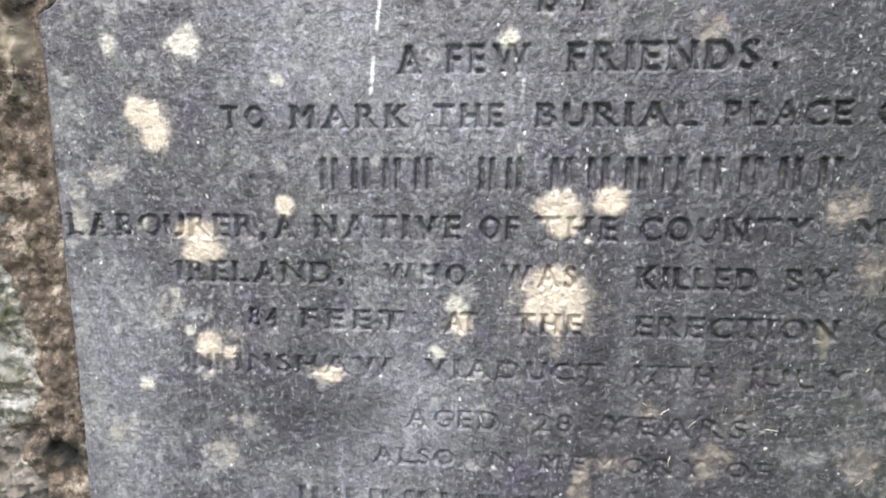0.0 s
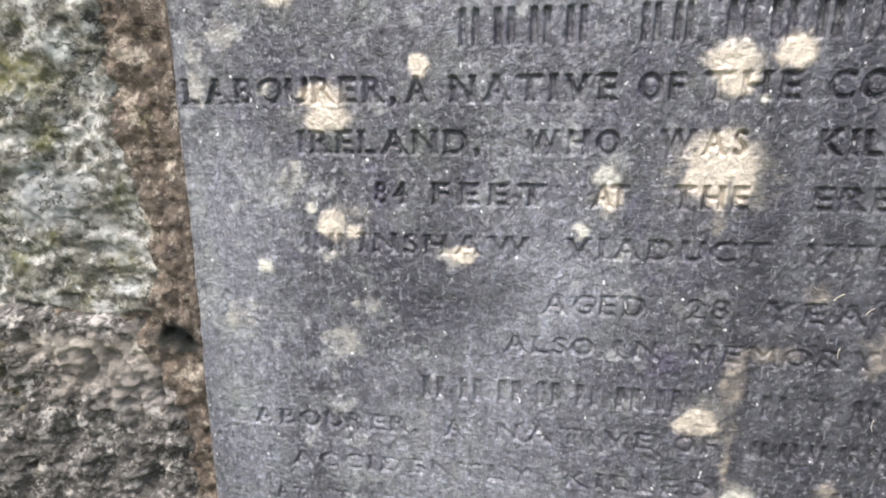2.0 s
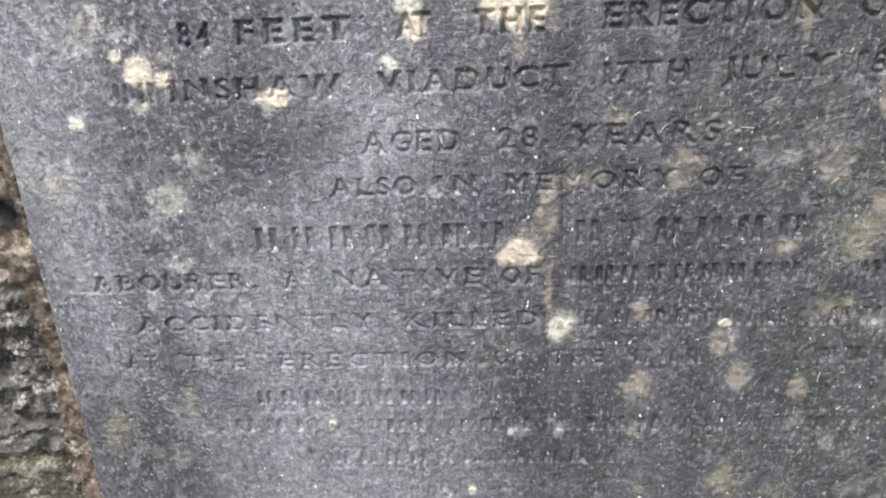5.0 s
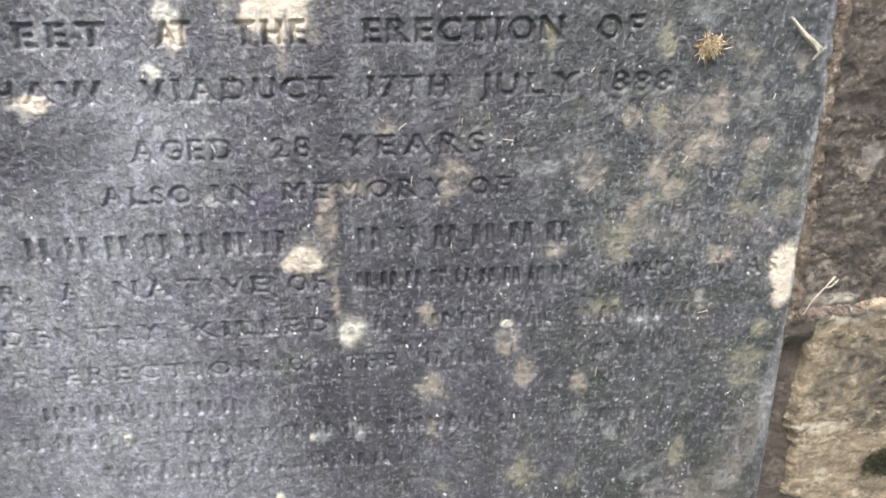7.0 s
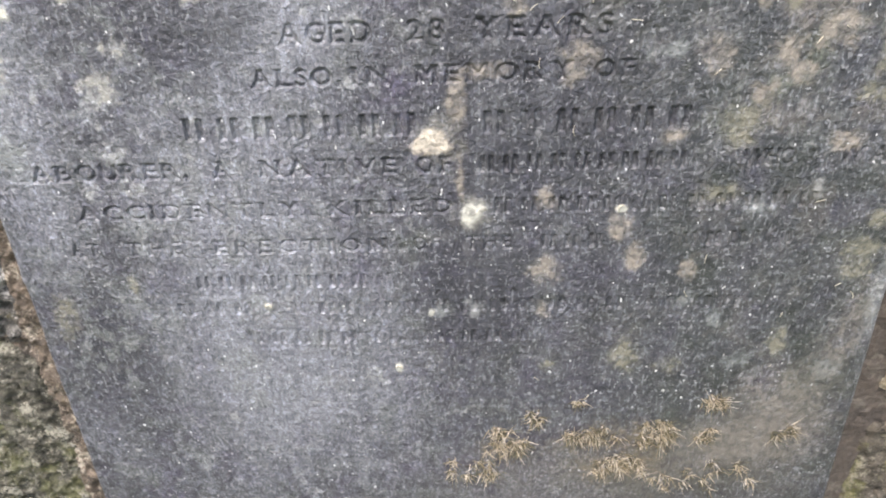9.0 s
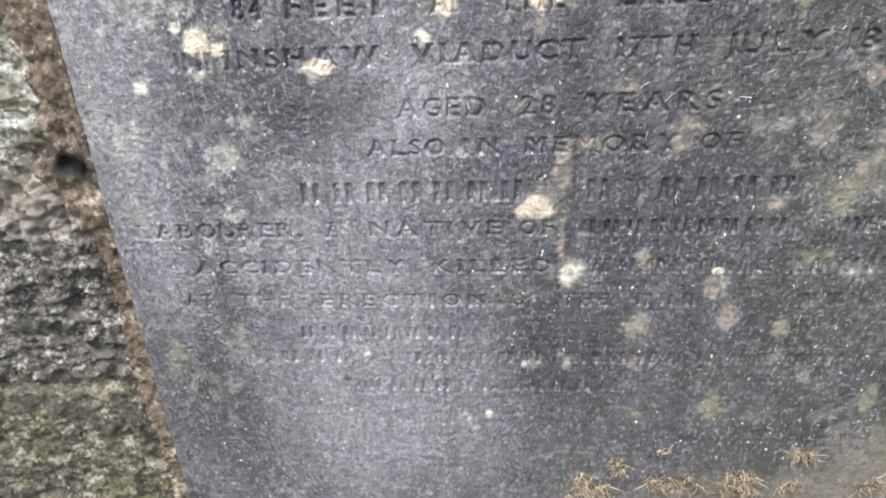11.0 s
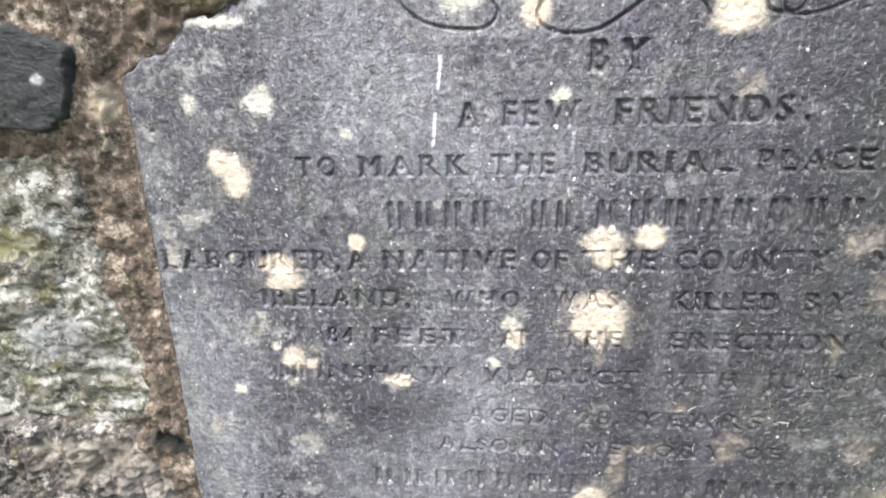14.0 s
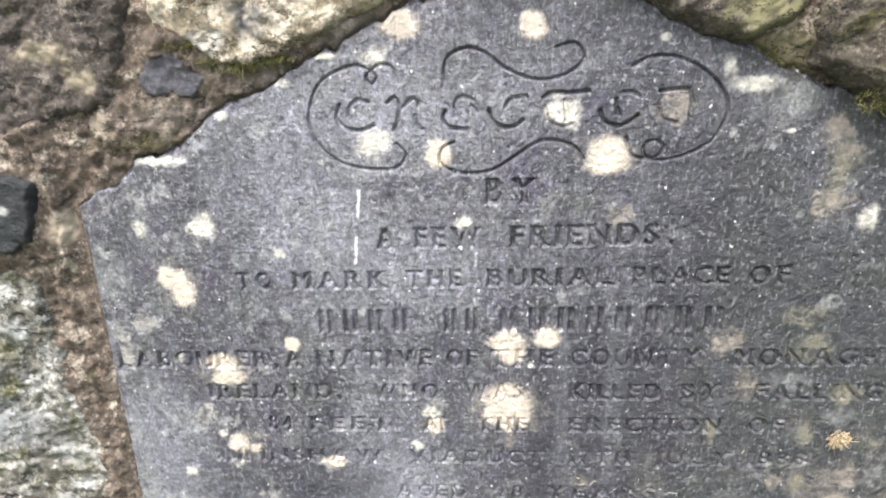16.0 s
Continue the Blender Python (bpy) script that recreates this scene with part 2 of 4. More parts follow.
def skirt(points, faces, back):
    """Walls from the open rim of a sheet back to the depth y = back, and a flat back over the rim's faces."""
    e = np.concatenate([faces[:, [k, (k + 1) % 4]] for k in range(4)])
    key = np.sort(e, 1)
    _, first, count = np.unique(key, axis=0, return_index=True, return_counts=True)
    rim = e[first[count == 1]]
    ids = np.unique(rim)
    extra = points[ids].copy()
    extra[:, 1] = back
    place = {int(v): len(points) + k for k, v in enumerate(ids)}
    side = np.array([[b, a, place[int(a)], place[int(b)]] for a, b in rim])
    return np.concatenate([points, extra]), np.concatenate([faces, side]), ids


def grid_normals(p):
    du, dv = np.gradient(p, axis=1), np.gradient(p, axis=0)
    n = np.cross(du, dv)
    return n / np.linalg.norm(n, axis=-1, keepdims=True)


def blobs(x, z, spots, colour, strength, stain, seed, ragged=0.35, soft=0.35, broken=0.0):
    """Lay ragged round crusts of one colour over the stain array; a list of ellipses makes one lobed crust. Returns each crust's mask, with its rows."""
    out = []
    for k, spot in enumerate(spots):
        lobes = spot if isinstance(spot, list) else [spot]
        cx, cz, rx, rz = lobes[0]
        low, high = min(q[1] - 2 * q[3] for q in lobes), max(q[1] + 2 * q[3] for q in lobes)
        rows = np.where((z.max(1) > low) & (z.min(1) < high))[0]
        if not len(rows):
            continue
        r = slice(rows[0], rows[-1] + 1)
        xs, zs = x[r], z[r]
        d = np.full(xs.shape, 9.0)
        for cx, cz, rx, rz in lobes:
            d = np.minimum(d, np.hypot((xs - cx) / rx, (zs - cz) / rz))
        size = max(rx, rz)
        d = d + ragged * fbm(xs, zs, size * 0.8, 3, seed + k) + 0.55 * ragged * fbm(xs, zs, 0.004, 3, seed + k + 50)
        m = smooth(1.0 + soft * 0.5, 1.0 - soft, d)
        if broken:
            m = m * (1 - broken * smooth(0.25, -0.3, fbm(xs, zs, 0.007, 3, seed + k + 90)))
        tint = 1.0 + 0.18 * fbm(xs, zs, size * 0.7, 3, seed + 7 * k)
        a = m * strength * (0.92 + 0.16 * lattice(np.int64(k), np.int64(3), seed))
        old = stain[r]
        na = a + old[..., 3] * (1 - a)
        w = np.where(na > 0, a / np.maximum(na, 1e-6), 0)[..., None]
        col = np.array(colour) * tint[..., None]
        stain[r] = np.concatenate([old[..., :3] * (1 - w) + col * w, na[..., None]], -1)
        out.append((r, m))
    return out


# ---- lettering, cut into a raster of the slab's face ----
RES, X0, Z0, RW, RH = 0.0004, -0.36, 0.0, 2350, 2900
cut = np.zeros((RH, RW), np.float32)
owner = np.zeros((RH, RW), np.int16)
letters = []
GLYPH = 72
ROUND = set("OCGSUJ02368,")


GLYPHS = {}


def glyph_mask(ch):
    """A glyph of the built-in font as a bitmap, GLYPH rows for the height of a capital, with its width and foot."""
    if ch in GLYPHS:
        return GLYPHS[ch]
    cu = bpy.data.curves.new("glyph", "FONT")
    cu.body, cu.resolution_u = ch, 4
    ob = new("glyph", cu)
    bpy.context.view_layer.update()
    me = bpy.data.meshes.new_from_object(ob.evaluated_get(bpy.context.evaluated_depsgraph_get()))
    me.calc_loop_triangles()
    co = np.array([v.co[:2] for v in me.vertices])
    tris = np.array([t.vertices[:] for t in me.loop_triangles])
    bpy.data.objects.remove(ob)
    bpy.data.meshes.remove(me)
    bpy.data.curves.remove(cu)
    co = co / CAP
    lo, hi = co.min(0), co.max(0)
    w, h = int((hi[0] - lo[0]) * GLYPH) + 3, int((hi[1] - lo[1]) * GLYPH) + 3
    yy, xx = np.mgrid[0:h, 0:w]
    px, py = (xx - 1) / GLYPH + lo[0], (yy - 1) / GLYPH + lo[1]
    mask = np.zeros((h, w), bool)
    for t in tris:
        a, b, c = co[t]
        s1 = (b[0] - a[0]) * (py - a[1]) - (b[1] - a[1]) * (px - a[0])
        s2 = (c[0] - b[0]) * (py - b[1]) - (c[1] - b[1]) * (px - b[0])
        s3 = (a[0] - c[0]) * (py - c[1]) - (a[1] - c[1]) * (px - c[0])
        mask |= ((s1 >= 0) & (s2 >= 0) & (s3 >= 0)) | ((s1 <= 0) & (s2 <= 0) & (s3 <= 0))
    bold = np.pad(mask, 2)
    for k, shift in ((1, 1), (1, -1), (0, 1), (0, -1), (1, 2), (1, -2)):
        bold |= np.roll(np.pad(mask, 2), shift, k)
    mask = bold
    h += 4
    if ch not in ROUND:
        # serifs: widen the ends of the stems
        pad = 6
        mask = np.pad(mask, ((0, 0), (pad, pad)))
        for band in (slice(0, 8), slice(h - 8, h)):
            rows = mask[band].copy()
            for k in range(1, pad):
                rows[:, k:] |= mask[band][:, :-k]
                rows[:, :-k] |= mask[band][:, k:]
            mask[band] = rows
    GLYPHS[ch] = (mask.astype(np.float32), mask.shape[1] / GLYPH, lo[1])
    return GLYPHS[ch]


def cap_height():
    cu = bpy.data.curves.new("glyph", "FONT")
    cu.body = "H"
    ob = new("glyph", cu)
    bpy.context.view_layer.update()
    top = max(c[1] for c in ob.bound_box)
    bpy.data.objects.remove(ob)
    bpy.data.curves.remove(cu)
    return top


CAP = cap_height()


def stamp(mask, x, z, w, h, depth, name):
    """Cut a bitmap into the raster, w by h metres, its lower left corner at (x, z)."""
    letters.append(name)
    i0, i1 = int((x - X0) / RES), int((x + w - X0) / RES) + 1
    j0, j1 = int((z - Z0) / RES), int((z + h - Z0) / RES) + 1
    jj, ii = np.mgrid[j0:j1, i0:i1]
    u = np.clip(((ii * RES + X0 - x) / w * (mask.shape[1] - 1)).round().astype(int), 0, mask.shape[1] - 1)
    v = np.clip(((jj * RES + Z0 - z) / h * (mask.shape[0] - 1)).round().astype(int), 0, mask.shape[0] - 1)
    m = mask[v, u]
    cut[j0:j1, i0:i1] = np.maximum(cut[j0:j1, i0:i1], m * depth)
    region = owner[max(0, j0 - 1):j1 + 1, max(0, i0 - 1):i1 + 1]
    grown = np.pad(m > 0, 1)
    grown[1:-1] |= grown[2:] | grown[:-2]
    grown[:, 1:-1] |= grown[:, 2:] | grown[:, :-2]
    region[grown] = len(letters)


def word(text, x0, x1, base, height, depth=1.0):
    """A word of capitals from x0 to x1."""
    forms = [glyph_mask(c) for c in text]
    natural = sum(f[1] for f in forms) * height
    wide = min(1.25, max(0.8, 0.86 * (x1 - x0) / natural))
    gap = (x1 - x0 - natural * wide) / max(1, len(text) - 1)
    x = x0
    for (mask, w, foot), ch in zip(forms, text):
        stamp(mask, x, base + foot * height, w * height * wide, mask.shape[0] / GLYPH * height, depth, "letter")
        x += w * height * wide + gap


def bars(count, x0, x1, base, height, depth=1.0, share=0.16):
    """Plain upright bars in place of letters, two for each."""
    pitch = (x1 - x0) / count
    for k in range(count):
        for at in (0.15, 0.52):
            stamp(np.ones((8, 8), np.float32), x0 + (k + at) * pitch, base, pitch * share, height, depth, "bar")


def groove(points, width, depth, name="flourish"):
    """A cut line along a smooth curve through points."""
    if name:
        letters.append(name)
    p = np.array(points)
    p = np.concatenate([2 * p[:1] - p[1:2], p, 2 * p[-1:] - p[-2:-1]])
    for k in range(1, len(p) - 2):
        for t in np.linspace(0, 1, 60, endpoint=False):
            a, b, c, d = p[k - 1:k + 3]
            q = 0.5 * (2 * b + (c - a) * t + (2 * a - 5 * b + 4 * c - d) * t * t + (3 * b - a - 3 * c + d) * t ** 3)
            i, j, r = int((q[0] - X0) / RES), int((q[1] - Z0) / RES), int(width / RES / 2) + 1
            yy, xx = np.mgrid[-r:r + 1, -r:r + 1]
            on = np.hypot(xx, yy) <= width / RES / 2
            view = cut[j - r:j + r + 1, i - r:i + r + 1]
            view[on] = np.maximum(view[on], depth)
            owner[j - r:j + r + 1, i - r:i + r + 1][on] = len(letters)


# the word with flourishes round it
for strokes in (
        ([(-0.052, 1.038), (-0.055, 1.027), (-0.048, 1.018), (-0.034, 1.016), (-0.022, 1.020)], [(-0.026, 1.040), (-0.036, 1.042), (-0.043, 1.036), (-0.045, 1.028)]),
        ([(-0.009, 1.039), (-0.003, 1.043), (0.001, 1.036), (-0.001, 1.024), (-0.005, 1.015)], [(0.001, 1.031), (0.010, 1.040), (0.016, 1.041), (0.018, 1.034)], [(0.014, 1.027), (0.017, 1.017), (0.022, 1.014)]),
        ([(0.041, 1.030), (0.039, 1.023), (0.045, 1.016), (0.060, 1.014)], [(0.066, 1.039), (0.056, 1.042), (0.050, 1.037), (0.050, 1.025)], [(0.064, 1.034), (0.069, 1.029)]),
        ([(0.079, 1.030), (0.083, 1.020), (0.092, 1.015), (0.103, 1.016), (0.109, 1.021)], [(0.094, 1.032), (0.097, 1.038), (0.105, 1.040), (0.112, 1.040)]),
        ([(0.126, 1.039), (0.135, 1.043), (0.149, 1.042), (0.165, 1.043)], [(0.127, 1.031), (0.130, 1.020), (0.141, 1.014), (0.151, 1.016)], [(0.144, 1.036), (0.146, 1.025), (0.145, 1.018)]),
        ([(0.174, 1.026), (0.179, 1.017), (0.191, 1.013), (0.201, 1.017), (0.207, 1.022)], [(0.188, 1.035), (0.188, 1.029), (0.191, 1.022)], [(0.193, 1.041), (0.201, 1.041), (0.206, 1.038)]),
        ([(0.224, 1.041), (0.236, 1.042), (0.249, 1.042)], [(0.249, 1.041), (0.251, 1.029), (0.250, 1.018)], [(0.225, 1.037), (0.224, 1.027), (0.228, 1.018), (0.240, 1.014)])):
    for k, stroke in enumerate(strokes):
        groove(stroke, 0.0027, (0.95, 0.7, 0.6)[k], "" if k else "letter")
groove([(0.000, 1.056), (-0.003, 1.068), (-0.014, 1.071), (-0.026, 1.062), (-0.022, 1.055), (-0.018, 1.062), (-0.036, 1.071), (-0.066, 1.059), (-0.080, 1.031),
        (-0.075, 1.006), (-0.056, 0.988), (-0.031, 0.981), (-0.006, 0.981), (0.004, 0.992), (-0.004, 1.003)], 0.0020, 0.8)
groove([(0.040, 1.050), (0.044, 1.074), (0.061, 1.082), (0.077, 1.077), (0.096, 1.063), (0.120, 1.054), (0.143, 1.057), (0.159, 1.069), (0.152, 1.082),
        (0.136, 1.080)], 0.0022, 0.9)
groove([(0.048, 1.003), (0.037, 0.997), (0.036, 0.983), (0.056, 0.975), (0.081, 0.977), (0.100, 0.988), (0.121, 1.001), (0.138, 1.002), (0.155, 0.995),
        (0.162, 0.984)], 0.0020, 0.9)
groove([(0.200, 1.062), (0.214, 1.069), (0.235, 1.068), (0.259, 1.057), (0.277, 1.038), (0.281, 1.020), (0.268, 0.996), (0.238, 0.983), (0.218, 0.984), (0.213, 0.994),
        (0.222, 1.000), (0.230, 0.993), (0.222, 0.984), (0.204, 0.987), (0.198, 1.003)], 0.0020, 0.75)

LINES = (
    (0.945, 0.022, 0.9, (("BY", 0.074, 0.120),)),
    (0.903, 0.019, 0.95, (("A", -0.030, -0.010), ("FEW", 0.007, 0.070), ("FRIENDS", 0.096, 0.232), (",", 0.241, 0.246))),
    (0.863, 0.0165, 0.95, (("TO", -0.171, -0.136), ("MARK", -0.116, -0.021), ("THE", -0.003, 0.051), ("BURIAL", 0.074, 0.193), ("PLACE", 0.211, 0.300), ("OF", 0.317, 0.354))),
    (0.776, 0.0175, 0.85, (("LABOURER,", -0.312, -0.141), ("A", -0.134, -0.115), ("NATIVE", -0.101, 0.019), ("OF", 0.033, 0.064), ("THE", 0.076, 0.140),
                           ("COUNTY", 0.156, 0.282), ("MONAGHAN", 0.312, 0.500))),
    (0.738, 0.0165, 0.85, (("IRELAND,", -0.221, -0.078), ("WHO", -0.045, 0.023), ("WAS", 0.050, 0.109), ("KILLED", 0.155, 0.247), ("BY", 0.266, 0.304), ("FALLING", 0.336, 0.458))),
    (0.699, 0.0160, 0.85, (("84", -0.161, -0.134), ("FEET", -0.116, -0.028), ("AT", 0.005, 0.032), ("THE", 0.062, 0.115), ("ERECTION", 0.156, 0.311), ("OF", 0.336, 0.372))),
    (0.659, 0.0150, 0.66, (("INSHAW", -0.176, -0.039), ("VIADUCT", -0.013, 0.133), ("17TH", 0.158, 0.222), ("JULY", 0.245, 0.324), ("1888", 0.339, 0.399))),
    (0.613, 0.0155, 0.55, (("AGED", -0.029, 0.051), ("28", 0.080, 0.111), ("YEARS", 0.135, 0.249))),
    (0.578, 0.0140, 0.58, (("ALSO", -0.059, 0.013), ("IN", 0.029, 0.063), ("MEMORY", 0.084, 0.219), ("OF", 0.237, 0.271))),
    (0.496, 0.0145, 0.62, (("LABOURER,", -0.300, -0.132), ("A", -0.108, -0.090), ("NATIVE", -0.065, 0.064), ("OF", 0.081, 0.113), ("WHO", 0.375, 0.422), ("WAS", 0.458, 0.517))),
    (0.455, 0.0140, 0.52, (("ACCIDENTLY", -0.250, -0.032), ("KILLED", -0.005, 0.114))),
    (0.416, 0.0135, 0.5, (("AT", -0.269, -0.239), ("THE", -0.213, -0.155), ("ERECTION", -0.124, 0.049), ("OF", 0.073, 0.101), ("THE", 0.125, 0.170))),
)
for base, height, depth, words in LINES:
    for text, a, b in words:
        word(text, a, b, base, height, depth)
# names and words past reading stand as plain bars
for count, a, b, base, height, depth in ((4, -0.096, 0.004, 0.816, 0.024, 0.95), (2, 0.030, 0.072, 0.816, 0.024, 0.95), (8, 0.084, 0.306, 0.816, 0.024, 0.95),
                                         (7, -0.130, 0.092, 0.533, 0.019, 0.78), (6, 0.139, 0.333, 0.533, 0.019, 0.72), (2, -0.222, -0.182, 0.659, 0.015, 0.55),
                                         (9, 0.137, 0.331, 0.497, 0.0145, 0.7), (12, 0.150, 0.457, 0.455, 0.014, 0.6), (11, 0.196, 0.443, 0.417, 0.013, 0.55),
                                         (8, -0.152, 0.030, 0.377, 0.013, 0.45), (22, -0.209, 0.440, 0.345, 0.013, 0.4), (12, -0.112, 0.193, 0.307, 0.013, 0.4)):
    bars(count, a, b, base, height, depth)


def blur(a, times):
    for _ in range(times):
        a = (np.roll(a, 1, 0) + 2 * a + np.roll(a, -1, 0)) / 4
        a = (np.roll(a, 1, 1) + 2 * a + np.roll(a, -1, 1)) / 4
    return a


cut = blur(cut, 2)

# ---- the headstone ----
CREAM_SPOTS = [[(-0.234, 0.876, 0.017, 0.014), (-0.226, 0.861, 0.014, 0.017)], [(-0.198, 0.779, 0.017, 0.013), (-0.197, 0.765, 0.020, 0.012)],
               [(0.092, 0.802, 0.019, 0.014), (0.098, 0.789, 0.014, 0.011)], (0.134, 0.807, 0.015, 0.013),
               [(0.093, 0.737, 0.026, 0.018), (0.078, 0.721, 0.011, 0.013), (0.093, 0.714, 0.008, 0.016), (0.109, 0.718, 0.009, 0.016)],
               (0.019, 0.707, 0.009, 0.011), [(-0.197, 0.681, 0.012, 0.013), (-0.179, 0.676, 0.008, 0.006)], (0.183, 0.987, 0.020, 0.017), (0.117, 1.097, 0.013, 0.014),
               [(0.096, 0.523, 0.018, 0.010), (0.098, 0.531, 0.011, 0.008)], [(0.522, 0.505, 0.014, 0.026), (0.527, 0.478, 0.010, 0.016)], (-0.124, 0.803, 0.009, 0.010),
               (-0.091, 0.660, 0.012, 0.007), (0.033, 0.991, 0.013, 0.015), (0.004, 1.102, 0.018, 0.013)]
WHITE_SPOTS = [(-0.196, 0.930, 0.013, 0.013), (0.131, 0.456, 0.011, 0.014), (0.141, 1.027, 0.016, 0.016), (-0.018, 1.077, 0.014, 0.009), (0.014, 0.722, 0.009, 0.009),
               (-0.024, 1.005, 0.018, 0.014), (0.300, 1.044, 0.022, 0.007), (0.279, 1.061, 0.006, 0.010),
               (-0.258, 0.928, 0.008, 0.008), (0.054, 0.927, 0.007, 0.007), (0.412, 0.927, 0.009, 0.013), (-0.001, 0.681, 0.007, 0.006), (-0.213, 0.695, 0.005, 0.005),
               (0.272, 0.456, 0.006, 0.004), (-0.125, 0.901, 0.006, 0.006), (-0.256, 0.645, 0.007, 0.008), (-0.081, 0.354, 0.005, 0.006), (-0.244, 0.786, 0.006, 0.005),
               (0.088, 0.342, 0.003, 0.005), (0.050, 0.272, 0.005, 0.007), (0.225, 1.084, 0.005, 0.003), (0.334, 1.004, 0.005, 0.002),
               # last four: pale chips on the top arris, their highlights put into the colour
               (0.116, 0.777, 0.005, 0.004), (-0.228, 0.994, 0.024, 0.006), (-0.160, 1.032, 0.006, 0.004), (-0.100, 1.058, 0.008, 0.004), (-0.060, 1.079, 0.012, 0.003)]
PALE_SPOTS = [(-0.165, 0.894, 0.010, 0.010), (-0.299, 0.878, 0.020, 0.021), (-0.292, 0.587, 0.016, 0.013), (-0.125, 1.020, 0.014, 0.011), (-0.31, 0.70, 0.012, 0.03), (-0.31, 0.62, 0.014, 0.03),
              (0.33, 1.03, 0.03, 0.014), (-0.28, 0.75, 0.014, 0.012), (0.50, 0.55, 0.012, 0.012), (0.535, 0.35, 0.008, 0.05), (-0.295, 0.52, 0.018, 0.03), (-0.305, 0.66, 0.010, 0.02),
              (-0.22, 0.36, 0.02, 0.03), (-0.06, 0.545, 0.012, 0.009), (0.40, 0.455, 0.013, 0.012), (0.346, 0.355, 0.011, 0.010), (0.379, 0.330, 0.009, 0.011), (0.413, 0.278, 0.015, 0.014),
              (0.466, 0.654, 0.010, 0.007), (0.298, 0.600, 0.019, 0.008), (0.509, 0.263, 0.014, 0.014), (0.10, 0.345, 0.009, 0.008), (0.37, 0.76, 0.02, 0.014), (0.42, 0.72, 0.014, 0.011)]
TAN_SPOTS = [(0.236, 1.026, 0.016, 0.015), (0.197, 0.934, 0.015, 0.011), (0.305, 0.801, 0.016, 0.014),
             (0.327, 0.753, 0.015, 0.017), (0.096, 0.693, 0.006, 0.009), (0.376, 1.004, 0.013, 0.015), (0.389, 0.985, 0.011, 0.009), (0.378, 0.940, 0.022, 0.012),
             (0.169, 0.638, 0.009, 0.008), (0.202, 0.466, 0.011, 0.014), (0.138, 0.588, 0.020, 0.008), (0.119, 0.562, 0.008, 0.028), (0.121, 0.490, 0.005, 0.032),
             (0.223, 0.594, 0.017, 0.017), (0.338, 0.593, 0.017, 0.014), (0.367, 0.639, 0.011, 0.009), (0.439, 0.645, 0.015, 0.014), (0.432, 0.614, 0.017, 0.016), (0.481, 0.613, 0.010, 0.012),
             (0.398, 0.596, 0.015, 0.015), (0.411, 0.576, 0.012, 0.009), (0.383, 0.562, 0.014, 0.010), (0.464, 0.519, 0.014, 0.012), (0.288, 0.403, 0.010, 0.015), (0.344, 0.389, 0.009, 0.013),
             (0.203, 0.390, 0.015, 0.017), (0.202, 0.345, 0.009, 0.014), (0.508, 0.682, 0.011, 0.011), (0.309, 0.526, 0.013, 0.010), (0.273, 0.435, 0.010, 0.018)]
GREY_SPOTS = [(-0.272, 0.828, 0.018, 0.012), (-0.171, 0.616, 0.012, 0.010), (-0.194, 0.582, 0.016, 0.014), (-0.285, 0.60, 0.014, 0.012), (-0.229, 0.717, 0.012, 0.014),
              (-0.20, 0.655, 0.008, 0.006), (-0.30, 0.80, 0.010, 0.02), (-0.10, 0.655, 0.012, 0.009)]
OLIVE_SPOTS = [(0.391, 0.636, 0.008, 0.013), (0.476, 0.589, 0.008, 0.015), (0.380, 0.539, 0.022, 0.016), (0.368, 0.524, 0.015, 0.011), (0.513, 0.565, 0.016, 0.012), (0.474, 0.556, 0.016, 0.010),
               (0.361, 0.468, 0.021, 0.010), (0.513, 0.440, 0.013, 0.010), (0.511, 0.407, 0.025, 0.012), (0.506, 0.386, 0.014, 0.012), (0.299, 0.698, 0.006, 0.014), (0.393, 0.695, 0.007, 0.016),
               (0.460, 0.687, 0.010, 0.007), (0.291, 0.288, 0.016, 0.027), (0.340, 0.270, 0.014, 0.010), (0.451, 0.301, 0.011, 0.018), (0.370, 0.833, 0.018, 0.011), (0.424, 0.744, 0.016, 0.012),
               (0.383, 0.800, 0.018, 0.015), (0.381, 0.965, 0.014, 0.030), (-0.215, 0.380, 0.006, 0.012), (0.21, 0.275, 0.008, 0.008), (-0.30, 0.34, 0.015, 0.03)]
HALO_SPOTS = [(-0.231, 0.868, 0.024, 0.026), (-0.197, 0.771, 0.026, 0.024), (0.093, 0.729, 0.037, 0.036), (0.098, 0.527, 0.026, 0.020), (0.183, 0.987, 0.025, 0.021), (0.131, 0.456, 0.018, 0.020),
              (0.095, 0.797, 0.024, 0.022), (-0.19, 0.679, 0.028, 0.018), (0.018, 0.714, 0.014, 0.021)]
DARK_CENTRES = [(0.131, 0.455, 0.004, 0.006), (0.202, 0.464, 0.006, 0.006), (0.236, 1.028, 0.006, 0.006), (0.097, 0.518, 0.005, 0.003), (-0.231, 0.715, 0.006, 0.006), (0.169, 0.637, 0.004, 0.004)]
BLOOM_SPOTS = [(-0.29, 0.52, 0.05, 0.22), (-0.02, 1.03, 0.12, 0.05), (0.0, 0.88, 0.12, 0.05), (-0.106, 0.966, 0.06, 0.07), (-0.085, 0.916, 0.06, 0.04), (-0.10, 0.46, 0.10, 0.13), (-0.08, 0.29, 0.14, 0.14), (-0.03, 0.62, 0.07, 0.10)]
